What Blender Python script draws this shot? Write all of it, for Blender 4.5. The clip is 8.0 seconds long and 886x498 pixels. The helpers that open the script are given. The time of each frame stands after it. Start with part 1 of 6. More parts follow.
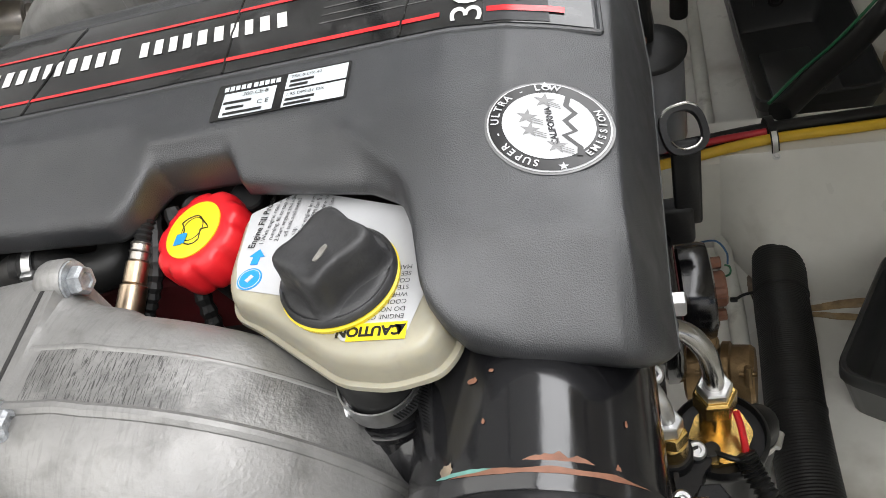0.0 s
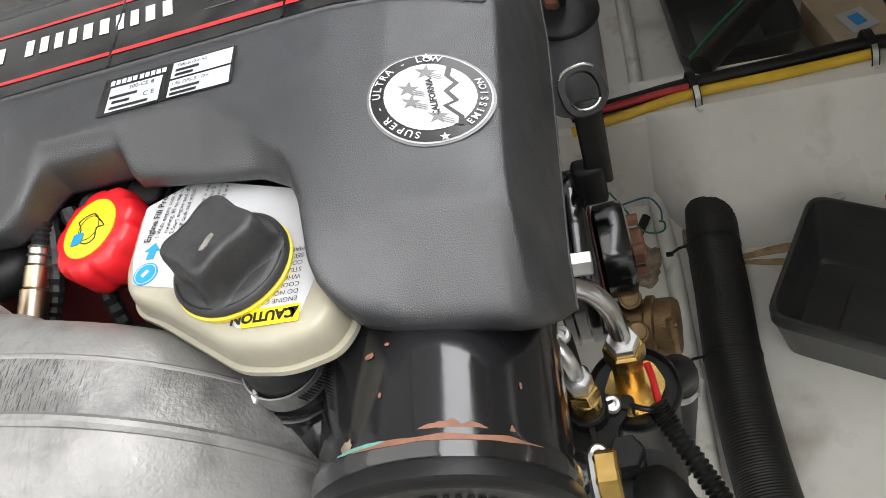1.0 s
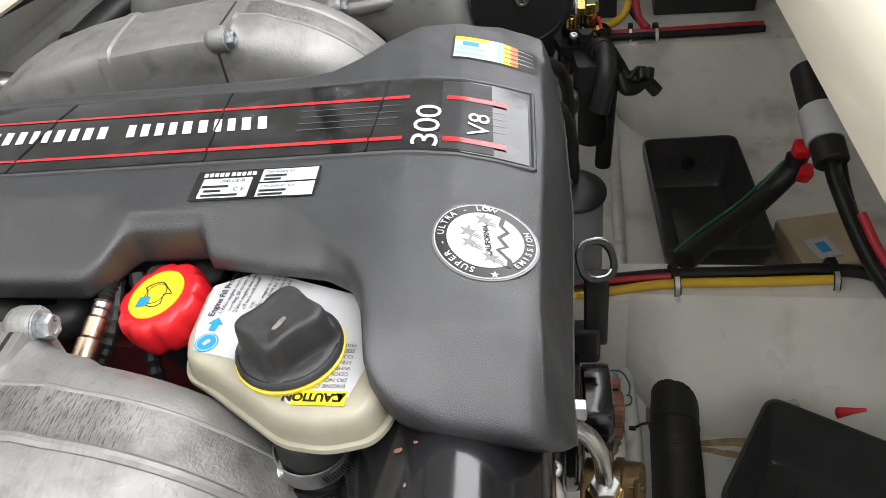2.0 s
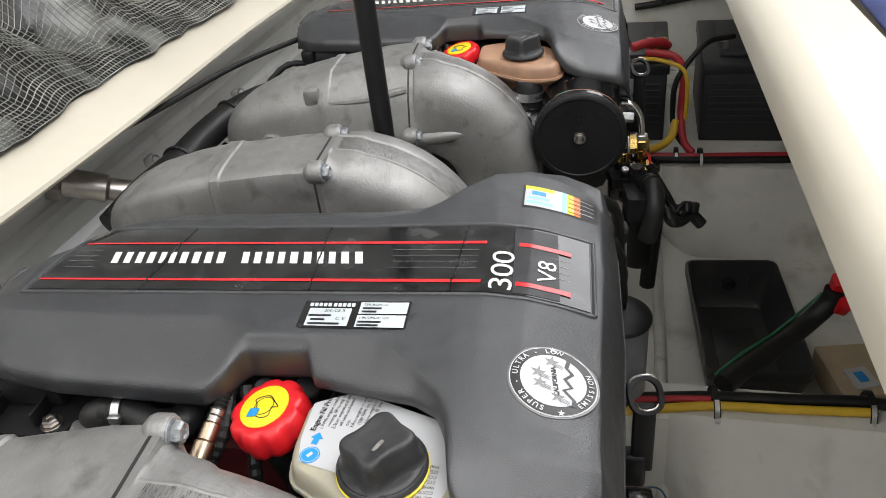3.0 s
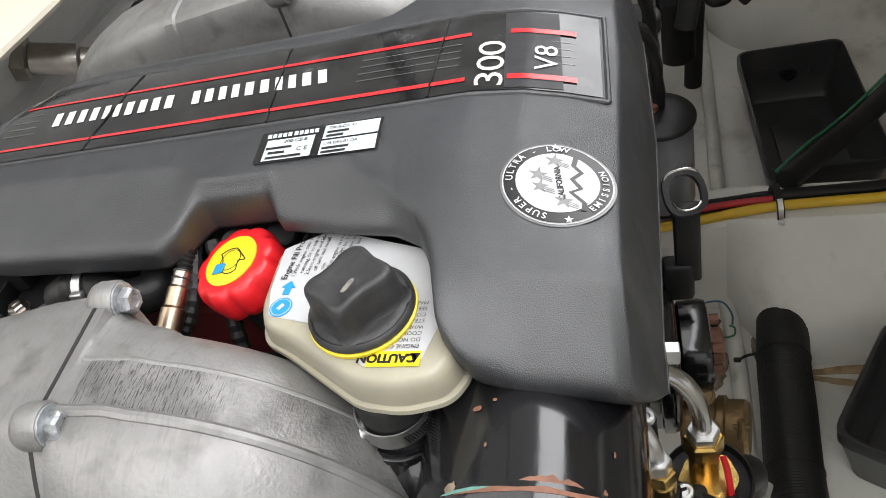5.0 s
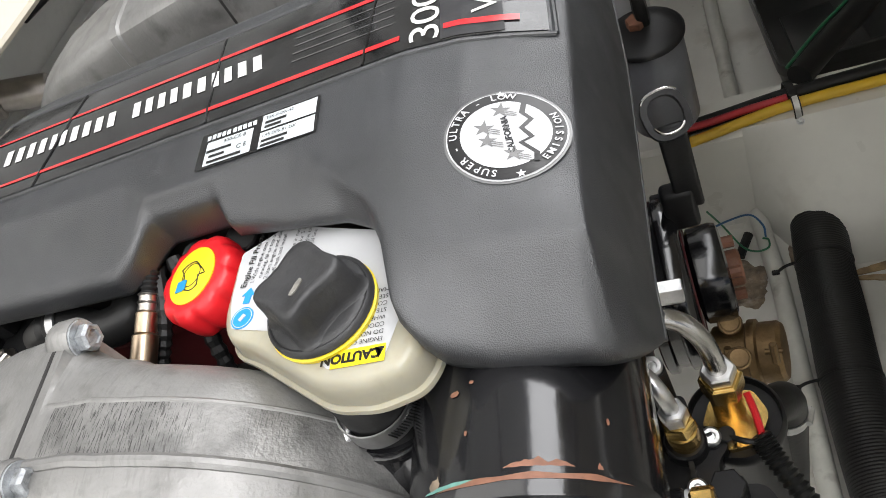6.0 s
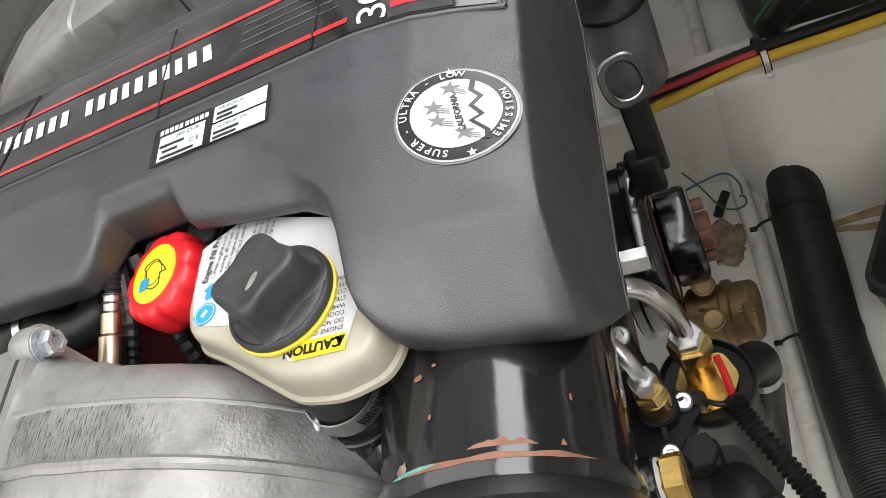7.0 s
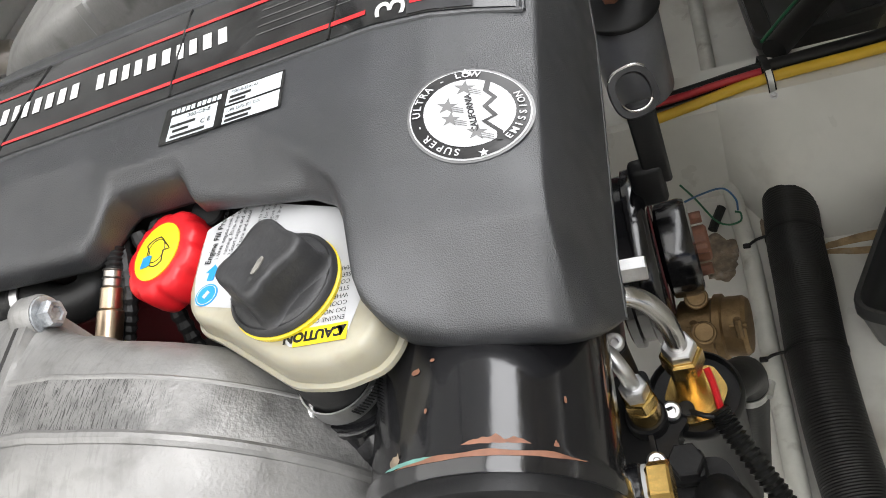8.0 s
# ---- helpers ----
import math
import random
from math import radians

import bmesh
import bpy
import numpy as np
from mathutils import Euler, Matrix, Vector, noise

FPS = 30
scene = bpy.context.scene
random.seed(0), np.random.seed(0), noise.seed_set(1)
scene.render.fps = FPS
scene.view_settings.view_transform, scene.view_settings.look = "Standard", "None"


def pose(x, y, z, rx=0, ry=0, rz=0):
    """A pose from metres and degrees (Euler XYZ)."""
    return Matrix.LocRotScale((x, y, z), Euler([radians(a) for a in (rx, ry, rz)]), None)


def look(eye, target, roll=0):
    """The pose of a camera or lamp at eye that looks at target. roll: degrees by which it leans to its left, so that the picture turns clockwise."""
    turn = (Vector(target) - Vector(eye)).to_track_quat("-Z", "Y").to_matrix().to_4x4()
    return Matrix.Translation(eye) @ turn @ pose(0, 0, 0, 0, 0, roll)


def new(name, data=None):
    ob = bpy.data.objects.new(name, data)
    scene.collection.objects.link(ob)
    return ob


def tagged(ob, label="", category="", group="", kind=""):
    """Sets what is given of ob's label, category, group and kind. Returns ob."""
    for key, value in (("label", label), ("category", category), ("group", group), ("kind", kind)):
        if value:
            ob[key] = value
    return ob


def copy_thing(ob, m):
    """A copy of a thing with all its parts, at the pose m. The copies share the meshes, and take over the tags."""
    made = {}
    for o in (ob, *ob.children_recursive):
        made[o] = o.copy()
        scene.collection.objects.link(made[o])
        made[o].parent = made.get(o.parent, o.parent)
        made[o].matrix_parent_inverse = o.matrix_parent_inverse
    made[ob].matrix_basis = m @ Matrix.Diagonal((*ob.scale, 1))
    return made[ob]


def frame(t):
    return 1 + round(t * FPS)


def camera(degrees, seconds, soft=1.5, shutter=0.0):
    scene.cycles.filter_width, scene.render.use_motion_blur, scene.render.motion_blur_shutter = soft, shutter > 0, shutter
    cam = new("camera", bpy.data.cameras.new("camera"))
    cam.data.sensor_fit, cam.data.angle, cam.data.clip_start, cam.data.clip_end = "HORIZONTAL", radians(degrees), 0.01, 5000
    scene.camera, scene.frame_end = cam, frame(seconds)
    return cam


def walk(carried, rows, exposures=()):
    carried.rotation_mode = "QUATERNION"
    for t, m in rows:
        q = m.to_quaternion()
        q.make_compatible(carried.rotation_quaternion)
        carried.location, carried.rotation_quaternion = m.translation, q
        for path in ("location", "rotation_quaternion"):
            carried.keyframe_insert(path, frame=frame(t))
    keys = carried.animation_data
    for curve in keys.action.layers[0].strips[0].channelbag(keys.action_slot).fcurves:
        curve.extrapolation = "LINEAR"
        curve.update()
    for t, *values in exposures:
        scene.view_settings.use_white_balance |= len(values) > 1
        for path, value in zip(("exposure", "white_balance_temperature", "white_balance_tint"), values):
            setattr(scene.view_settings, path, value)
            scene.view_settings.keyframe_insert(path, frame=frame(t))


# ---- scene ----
cam = camera(60.5, 8.0, soft=0.9)
PATH = [
    (0, (0.044, -0.475, 1.119), (-0.545, 0.761, -0.34), -23.2),
    (0.5, (0.074, -0.469, 1.1), (-0.477, 0.722, -0.409), -27.0),
    (1, (0.085, -0.473, 1.108), (-0.42, 0.722, -0.414), -25.9),
    (1.5, (0.075, -0.489, 1.135), (-0.306, 0.872, -0.279), -15.8),
    (1.7, (0.062, -0.51, 1.141), (-0.275, 0.915, -0.221), -11.0),
    (2.8, (0.034, -0.584, 1.249), (-0.416, 1.0, 0.115), -6.4),
    (3, (0.031, -0.592, 1.26), (-0.441, 1.014, 0.165), -6.7),
    (3.5, (0.029, -0.6, 1.282), (-0.482, 1.028, 0.237), -7.6),
    (4, (0.028, -0.583, 1.249), (-0.512, 0.973, 0.114), -9.8),
    (4.5, (0.035, -0.544, 1.183), (-0.538, 0.876, -0.103), -14.4),
    (4.7, (0.047, -0.525, 1.165), (-0.542, 0.851, -0.162), -16.5),
    (5.8, (0.081, -0.489, 1.126), (-0.636, 0.765, -0.258), -30.9),
    (6, (0.098, -0.469, 1.112), (-0.642, 0.759, -0.282), -34.2),
    (6.5, (0.116, -0.459, 1.102), (-0.632, 0.717, -0.333), -38.4),
    (7, (0.116, -0.461, 1.104), (-0.617, 0.713, -0.34), -38.4),
    (7.5, (0.116, -0.461, 1.104), (-0.614, 0.717, -0.338), -37.3),
    (8, (0.11, -0.464, 1.112), (-0.601, 0.702, -0.349), -34.2),
]
walk(cam, [(t, look(eye, target, roll)) for t, eye, target, roll in PATH],
     [(0.0, -0.18), (1.5, 0.0), (3.0, -0.38), (4.5, -0.24), (6.5, -0.06), (8.0, -0.02)])

# ---- world, light and exposure ----
scene.view_settings.exposure = 0.0
world = bpy.data.worlds.new("sky")
scene.world = world
world.use_nodes = True
_n = world.node_tree.nodes
_sky = _n.new("ShaderNodeTexSky")
_sky.sky_type = "NISHITA"
_sky.sun_disc = False
_sky.sun_elevation = radians(48)
_sky.sun_rotation = radians(60)
_n["Background"].inputs["Strength"].default_value = 0.06
world.node_tree.links.new(_sky.outputs[0], _n["Background"].inputs["Color"])


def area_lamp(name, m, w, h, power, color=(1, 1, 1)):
    """A rectangular area lamp that stands in for daylight."""
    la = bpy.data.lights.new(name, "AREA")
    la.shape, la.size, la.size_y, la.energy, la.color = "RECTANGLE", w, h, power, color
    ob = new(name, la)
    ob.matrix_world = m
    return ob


# daylight: one skylight strip, plus two added fills, overhead and behind the camera
area_lamp("skylight_light", pose(1.30, 1.5, 3.26), 1.75, 9.0, 365.0, (0.97, 0.965, 0.97))
# added fill under the solid roof, unseen, to brighten the cover's near slope
area_lamp("overhead_fill_light", pose(-1.4, -1.9, 3.27), 3.4, 4.4, 110.0, (0.98, 0.965, 0.94))
# added fill from behind the camera, no known source, for faces turned this way
area_lamp("rear_fill_light", pose(-0.6, -4.35, 1.9, 90, 0, 180) @ pose(0, 0, 0, 0, 180, 0), 6.0, 3.0, 60.0, (1.0, 0.94, 0.86))

# ---- materials ----
def material(name, base, rough=0.5, metal=0.0, vary=0.0, vscale=8.0, dark=None, stain=0.0, sscale=3.0, bump=0.0, bscale=200.0,
             spec=0.5, coat=0.0, speck=0.0, speck_color=(0.6, 0.6, 0.58), speck_scale=150.0, rvary=0.0, trans=0.0, sss=0.0, pebble=0.0, pscale=480.0,
             scratch=0.0, scratch_dir=(260, 22, 22), spots=0.0, spot_scale=55.0):
    """Principled material: fine and coarse colour variation, stains or painted glints, specks of dust or glint, bump,
    uneven gloss.
    """
    m = bpy.data.materials.new(name)
    m.use_nodes = True
    nt = m.node_tree
    N, K = nt.nodes, nt.links
    b = N["Principled BSDF"]
    b.inputs["Roughness"].default_value = rough
    b.inputs["Metallic"].default_value = metal
    b.inputs["Specular IOR Level"].default_value = spec
    b.inputs["Coat Weight"].default_value = coat
    b.inputs["Coat Roughness"].default_value = 0.08
    b.inputs["Transmission Weight"].default_value = trans
    if sss:
        b.inputs["Subsurface Weight"].default_value = sss
        b.inputs["Subsurface Radius"].default_value = (0.02, 0.015, 0.008)
    tc = N.new("ShaderNodeTexCoord")

    def tex(scale, detail=4.0, kind="ShaderNodeTexNoise"):
        t = N.new(kind)
        t.inputs["Scale"].default_value = scale
        if "Detail" in t.inputs:
            t.inputs["Detail"].default_value = detail
        K.new(tc.outputs["Object"], t.inputs["Vector"])
        return t

    def ramp(src, lo, hi):
        r = N.new("ShaderNodeMapRange")
        r.inputs["From Min"].default_value, r.inputs["From Max"].default_value = lo, hi
        K.new(src, r.inputs["Value"])
        return r.outputs["Result"]

    def mix(a, c, f):
        x = N.new("ShaderNodeMix")
        x.data_type = "RGBA"
        for sock, val in ((x.inputs[6], a), (x.inputs[7], c)):
            if isinstance(val, tuple):
                sock.default_value = (*val, 1)
            else:
                K.new(val, sock)
        if isinstance(f, float):
            x.inputs[0].default_value = f
        else:
            K.new(f, x.inputs[0])
        return x.outputs[2]

    col = tuple(base)
    if vary:
        t = tex(vscale)
        lo = tuple(max(0.0, c * (1 - vary)) for c in base)
        hi = tuple(min(1.0, c * (1 + vary)) for c in base)
        col = mix(lo, hi, ramp(t.outputs[0], 0.3, 0.7))
        t2 = tex(vscale * 9)
        dk = tuple(c * (1 - vary * 0.5) for c in base)
        col = mix(col, dk, ramp(t2.outputs[0], 0.52, 0.85))
    if stain:
        t = tex(sscale, 6.0)
        f = ramp(t.outputs[0], 0.66 - 0.25 * stain, 0.80)
        col = mix(col, tuple(dark or (0.1, 0.09, 0.07)), f)
    if speck:
        v = tex(speck_scale, kind="ShaderNodeTexVoronoi")
        g = tex(9.0)
        a = ramp(v.outputs["Distance"], 0.05 + 0.16 * speck, 0.03)
        x = N.new("ShaderNodeMath")
        x.operation = "MULTIPLY"
        K.new(a, x.inputs[0])
        K.new(ramp(g.outputs[0], 0.50, 0.62), x.inputs[1])
        col = mix(col, tuple(speck_color), x.outputs[0])
    if scratch:
        mp = N.new("ShaderNodeMapping")
        mp.inputs["Scale"].default_value = scratch_dir
        K.new(tc.outputs["Object"], mp.inputs["Vector"])
        t = N.new("ShaderNodeTexNoise")
        t.inputs["Scale"].default_value = 1.0
        t.inputs["Detail"].default_value = 5.0
        K.new(mp.outputs["Vector"], t.inputs["Vector"])
        g = tex(9.0, 3.0)
        x = N.new("ShaderNodeMath")
        x.operation = "MULTIPLY"
        K.new(ramp(t.outputs[0], 0.53, 0.62), x.inputs[0])
        K.new(ramp(g.outputs[0], 0.47, 0.62), x.inputs[1])
        y = N.new("ShaderNodeMath")
        y.operation = "MULTIPLY"
        y.inputs[1].default_value = scratch
        K.new(x.outputs[0], y.inputs[0])
        col = mix(col, tuple(c * 0.22 for c in base), y.outputs[0])
    if spots:
        v = tex(spot_scale, kind="ShaderNodeTexVoronoi")
        w = tex(spot_scale * 3.0)
        y = N.new("ShaderNodeMath")
        y.operation = "MULTIPLY_ADD"
        y.inputs[1].default_value = 0.35
        K.new(w.outputs[0], y.inputs[0])
        K.new(v.outputs["Distance"], y.inputs[2])
        g = tex(7.0)
        x = N.new("ShaderNodeMath")
        x.operation = "MULTIPLY"
        K.new(ramp(y.outputs[0], 0.33, 0.29), x.inputs[0])
        K.new(ramp(g.outputs[0], 0.44, 0.56), x.inputs[1])
        y = N.new("ShaderNodeMath")
        y.operation = "MULTIPLY"
        y.inputs[1].default_value = spots
        K.new(x.outputs[0], y.inputs[0])
        col = mix(col, tuple(c * 0.35 for c in base), y.outputs[0])
    if isinstance(col, tuple):
        b.inputs["Base Color"].default_value = (*col, 1)
    else:
        K.new(col, b.inputs["Base Color"])
    if rvary:
        t = tex(vscale * 3)
        r = N.new("ShaderNodeMapRange")
        r.inputs["From Min"].default_value, r.inputs["From Max"].default_value = 0.3, 0.7
        r.inputs["To Min"].default_value, r.inputs["To Max"].default_value = max(0.02, rough - rvary), min(1, rough + rvary)
        K.new(t.outputs[0], r.inputs["Value"])
        K.new(r.outputs["Result"], b.inputs["Roughness"])
    if pebble:
        t = tex(pscale, 1.0)
        w = tex(13.0, 2.0)
        x = N.new("ShaderNodeMath")
        x.operation = "MULTIPLY"
        K.new(ramp(t.outputs[0], 0.35, 0.68), x.inputs[0])
        K.new(ramp(w.outputs[0], -0.2, 0.55), x.inputs[1])
        bp = N.new("ShaderNodeBump")
        bp.inputs["Strength"].default_value = pebble
        bp.inputs["Distance"].default_value = 0.00018
        K.new(x.outputs[0], bp.inputs["Height"])
        K.new(bp.outputs["Normal"], b.inputs["Normal"])
    if bump:
        t = tex(bscale, 2.0)
        bp = N.new("ShaderNodeBump")
        bp.inputs["Strength"].default_value = bump
        bp.inputs["Distance"].default_value = 0.002
        K.new(t.outputs[0], bp.inputs["Height"])
        K.new(bp.outputs["Normal"], b.inputs["Normal"])
    return m


M_COVER = material("black_moulded_plastic", (0.0195, 0.0207, 0.0235), 0.44, vary=0.25, vscale=14, pebble=1.0, pscale=1250, speck=0.4, speck_scale=260, rvary=0.07, spec=1.0)
M_PLASTIC = material("black_plastic", (0.010, 0.010, 0.0105), 0.42, vary=0.2, vscale=20, bump=0.1, bscale=300, spec=0.28)
M_TRAY = material("black_tray_plastic", (0.036, 0.037, 0.037), 0.30, vary=0.25, vscale=9, stain=0.2, dark=(0.06, 0.055, 0.05), sscale=9)
M_FILM = material("glossy_black_film", (0.016, 0.016, 0.016), 0.10, bump=0.10, bscale=38, vary=0.7, vscale=30, stain=0.25, dark=(0.06, 0.06, 0.06), sscale=22, speck=0.22, spec=0.45)
# grey for the nameplate's painted reflection and for the sticker's grey lettering
M_FILM_GREY = material("grey_sheen_and_print", (0.040, 0.040, 0.042), 0.30, vary=0.3, vscale=40, spec=0.12)
M_RED_INK = material("red_print", (0.55, 0.025, 0.03), 0.2)
M_WHITE_INK = material("white_print", (0.60, 0.60, 0.58), 0.25, vary=0.06, vscale=60)
M_LINE_INK = material("grey_print", (0.16, 0.16, 0.16), 0.25)
M_LABEL = material("silver_label", (0.50, 0.54, 0.56), 0.3, vary=0.08, vscale=40)
M_BLACK_INK = material("black_print", (0.012, 0.012, 0.012), 0.35)
M_PAPER = material("white_label_film", (0.46, 0.465, 0.475), 0.4, vary=0.04, vscale=30)
M_YELLOW = material("yellow_film", (0.80, 0.62, 0.02), 0.35, vary=0.06)
M_BLUE = material("blue_print", (0.02, 0.25, 0.62), 0.35)
M_ORANGE = material("orange_print", (0.75, 0.2, 0.03), 0.35)
M_SKYBLUE = material("pale_blue_print", (0.25, 0.5, 0.8), 0.35)
M_RED_CAP = material("red_plastic", (0.62, 0.012, 0.018), 0.32, vary=0.1, vscale=30)
M_ALU = material("cast_aluminium", (0.25, 0.246, 0.238), 0.46, metal=0.5, scratch=0.12, scratch_dir=(420, 60, 60), spots=0.75, spot_scale=70, vary=0.16, vscale=16, stain=0.42,
                 dark=(0.12, 0.117, 0.11), sscale=30, bump=0.22, bscale=320, rvary=0.10, speck=0.5, speck_color=(0.12, 0.115, 0.11), speck_scale=110)
M_ALU_WORN = material("sooty_aluminium", (0.20, 0.197, 0.19), 0.5, metal=0.5, scratch=0.9, scratch_dir=(1700, 120, 160), spots=0.6, spot_scale=80, vary=0.3, vscale=30, stain=0.55,
                      dark=(0.07, 0.07, 0.068), sscale=34, bump=0.3, bscale=380, rvary=0.12, speck=0.8, speck_color=(0.06, 0.06, 0.058), speck_scale=140)
M_ZINC = material("corroded_zinc", (0.36, 0.375, 0.39), 0.5, metal=0.6, vary=0.35, vscale=160, stain=0.4, dark=(0.10, 0.10, 0.10), sscale=120, bump=0.5, bscale=350)
M_STEEL = material("zinc_steel", (0.62, 0.62, 0.62), 0.36, metal=1.0, vary=0.15, vscale=80, bump=0.1, bscale=400)
M_CHROME = material("polished_steel", (0.48, 0.47, 0.455), 0.24, metal=1.0, vary=0.1, vscale=60)
M_STEEL_OLD = material("dull_stainless", (0.42, 0.39, 0.36), 0.3, metal=1.0, vary=0.2, vscale=40)
M_TINTED = material("heat_tinted_steel", (0.46, 0.36, 0.26), 0.3, metal=1.0, vary=0.2, vscale=60)
M_BRASS = material("brass", (0.60, 0.40, 0.13), 0.26, metal=1.0, vary=0.2, vscale=60, bump=0.1, bscale=300)
M_BRONZE = material("bronze_casting", (0.24, 0.16, 0.08), 0.48, metal=0.9, vary=0.3, vscale=50, bump=0.3, bscale=250)
M_COPPER = material("bare_copper", (0.19, 0.082, 0.048), 0.6, vary=0.25, vscale=120, bump=0.2, bscale=400)
M_VERDIGRIS = material("verdigris", (0.10, 0.24, 0.21), 0.7, vary=0.3, vscale=160)
M_GLOSS = material("black_enamel", (0.008, 0.008, 0.009), 0.15, bump=0.06, bscale=140, speck=0.7, speck_color=(0.22, 0.17, 0.13), speck_scale=190, spec=0.6, coat=0.3, rvary=0.05)
M_RUBBER = material("black_rubber", (0.013, 0.013, 0.013), 0.45, spec=0.35, vary=0.2, vscale=40, bump=0.12, bscale=260, speck=0.15)
M_CAP = material("dusty_black_rubber", (0.026, 0.026, 0.027), 0.5, vary=0.35, vscale=40, bump=0.12, bscale=420, speck=0.3, speck_scale=260, speck_color=(0.25, 0.24, 0.22), rvary=0.08)
M_RESERVOIR = material("smoky_plastic", (0.13, 0.135, 0.15), 0.3, vary=0.15, vscale=20)
M_GRIME = material("brown_waterline_stain", (0.33, 0.23, 0.12), 0.6, vary=0.45, vscale=40, stain=0.5, dark=(0.45, 0.40, 0.32), sscale=30)
M_SCALE = material("flaking_corrosion", (0.20, 0.155, 0.11), 0.7, vary=0.55, vscale=60, stain=0.4, dark=(0.40, 0.37, 0.32), sscale=70, bump=0.8, bscale=160)
M_TANK = material("cream_translucent_plastic", (0.34, 0.318, 0.245), 0.28, vary=0.10, vscale=18, sss=0.35)
M_TANK_AMBER = material("amber_stained_plastic", (0.38, 0.225, 0.145), 0.34, vary=0.15, vscale=12, sss=0.35)
M_BLOCK = material("red_engine_paint", (0.075, 0.006, 0.008), 0.45, vary=0.3, vscale=20)
M_DARK = material("grimy_dark_metal", (0.03, 0.029, 0.028), 0.5, metal=0.2, vary=0.35, vscale=30, bump=0.2, bscale=120)
M_HULL = material("grey_gelcoat", (0.66, 0.652, 0.605), 0.36, vary=0.10, vscale=5, stain=0.42, dark=(0.30, 0.27, 0.22), sscale=6, bump=0.2, bscale=60, rvary=0.12, speck=0.3, speck_color=(0.2, 0.17, 0.13), speck_scale=60)
M_HULL_WALL = material("white_painted_laminate", (0.66, 0.67, 0.66), 0.4, vary=0.08, vscale=7, stain=0.15, dark=(0.35, 0.33, 0.3), sscale=9, bump=0.15, bscale=30)
M_CREAM = material("cream_gelcoat", (0.60, 0.555, 0.455), 0.24, vary=0.04, vscale=4, coat=0.3)
M_PIPE = material("white_plastic_pipe", (0.58, 0.58, 0.53), 0.4, vary=0.12, vscale=16, stain=0.2, dark=(0.2, 0.18, 0.15), sscale=18)
M_CABLE = material("black_cable", (0.011, 0.011, 0.011), 0.42, spec=0.3, vary=0.2, vscale=30)
M_CABLE_Y = material("yellow_cable", (0.66, 0.42, 0.03), 0.4, vary=0.1, vscale=20)
M_CABLE_R = material("red_cable", (0.42, 0.02, 0.03), 0.4, vary=0.1, vscale=20)
M_CABLE_G = material("green_cable", (0.02, 0.14, 0.06), 0.4)
M_CABLE_B = material("blue_wire", (0.04, 0.12, 0.25), 0.4)
M_BATTERY = material("battery_case", (0.022, 0.024, 0.027), 0.45, vary=0.2, vscale=12)
M_FABRIC = material("navy_cloth", (0.035, 0.05, 0.16), 0.8, vary=0.2, vscale=40, bump=0.3, bscale=500)
# pale blotches and specks are the folds' highlights, painted over a dark base
M_TARP = material("mesh_tarp_with_glints", (0.012, 0.012, 0.012), 0.17, vary=0.5, vscale=14, stain=0.55, dark=(0.55, 0.55, 0.52), sscale=7, rvary=0.12, speck=0.6, speck_color=(0.7, 0.7, 0.68), speck_scale=70)
# cords paled in blotches as well, to paint the shine on the grid
M_TARP_CORD = material("tarp_grid_cord", (0.24, 0.24, 0.22), 0.35, vary=0.4, vscale=9, stain=0.6, dark=(0.6, 0.6, 0.55), sscale=8)
# pale, so that the added unseen walls and roof bounce light into the bay
M_ENCLOSURE = material("pale_enclosure", (0.78, 0.78, 0.77), 0.7, vary=0.1, vscale=2)
M_TIMBER = material("stained_timber", (0.35, 0.24, 0.13), 0.6, vary=0.3, vscale=12, stain=0.3)
M_CARD = material("cardboard", (0.45, 0.36, 0.24), 0.8, vary=0.1, vscale=20)


# ---- building helpers ----
def link_mesh(name, bm, mats, parent=None, angle=35, smooth=True):
    me = bpy.data.meshes.new(name)
    bm.to_mesh(me)
    bm.free()
    for m in (mats if isinstance(mats, (list, tuple)) else [mats]):
        me.materials.append(m)
    if smooth and len(me.polygons):
        me.polygons.foreach_set("use_smooth", [True] * len(me.polygons))
        me.set_sharp_from_angle(angle=radians(angle))
    ob = new(name, me)
    if parent is not None:
        ob.parent = parent
    return ob


def part(name, bm, mats, parent, label="", angle=35, smooth=True):
    return tagged(link_mesh(name, bm, mats, parent, angle, smooth), label)


def thing(name, label, category, group="", kind="", m=None):
    ob = new(name)
    ob.empty_display_size = 0.05
    if m is not None:
        ob.matrix_world = m
    return tagged(ob, label, category, group, kind)


def single(name, bm, mats, label, category, group="", kind="", angle=35):
    return tagged(link_mesh(name, bm, mats, None, angle), label, category, group, kind)


def paint(faces, index):
    for f in faces:
        f.material_index = index


def box(bm, c, size, r=0.0, seg=2, m=None, taper=1.0, mi=0):
    """A box with rounded edges about c; taper scales its top."""
    res = bmesh.ops.create_cube(bm, size=1.0)
    vs = res["verts"]
    for v in vs:
        k = taper if v.co.z > 0 else 1.0
        v.co = Vector((v.co.x * size[0] * k, v.co.y * size[1] * k, v.co.z * size[2]))
    fs = {f for v in vs for f in v.link_faces}
    if r > 0:
        es = list({e for v in vs for e in v.link_edges})
        out = bmesh.ops.bevel(bm, geom=es, offset=r, segments=seg, profile=0.5, affect="EDGES")
        vs = list(set(out["verts"]) | {v for v in vs if v.is_valid})
        fs = {f for v in vs for f in v.link_faces}
    t = Matrix.Translation(c) @ (m or Matrix())
    for v in set(vs):
        v.co = t @ v.co
    paint(fs, mi)
    return fs


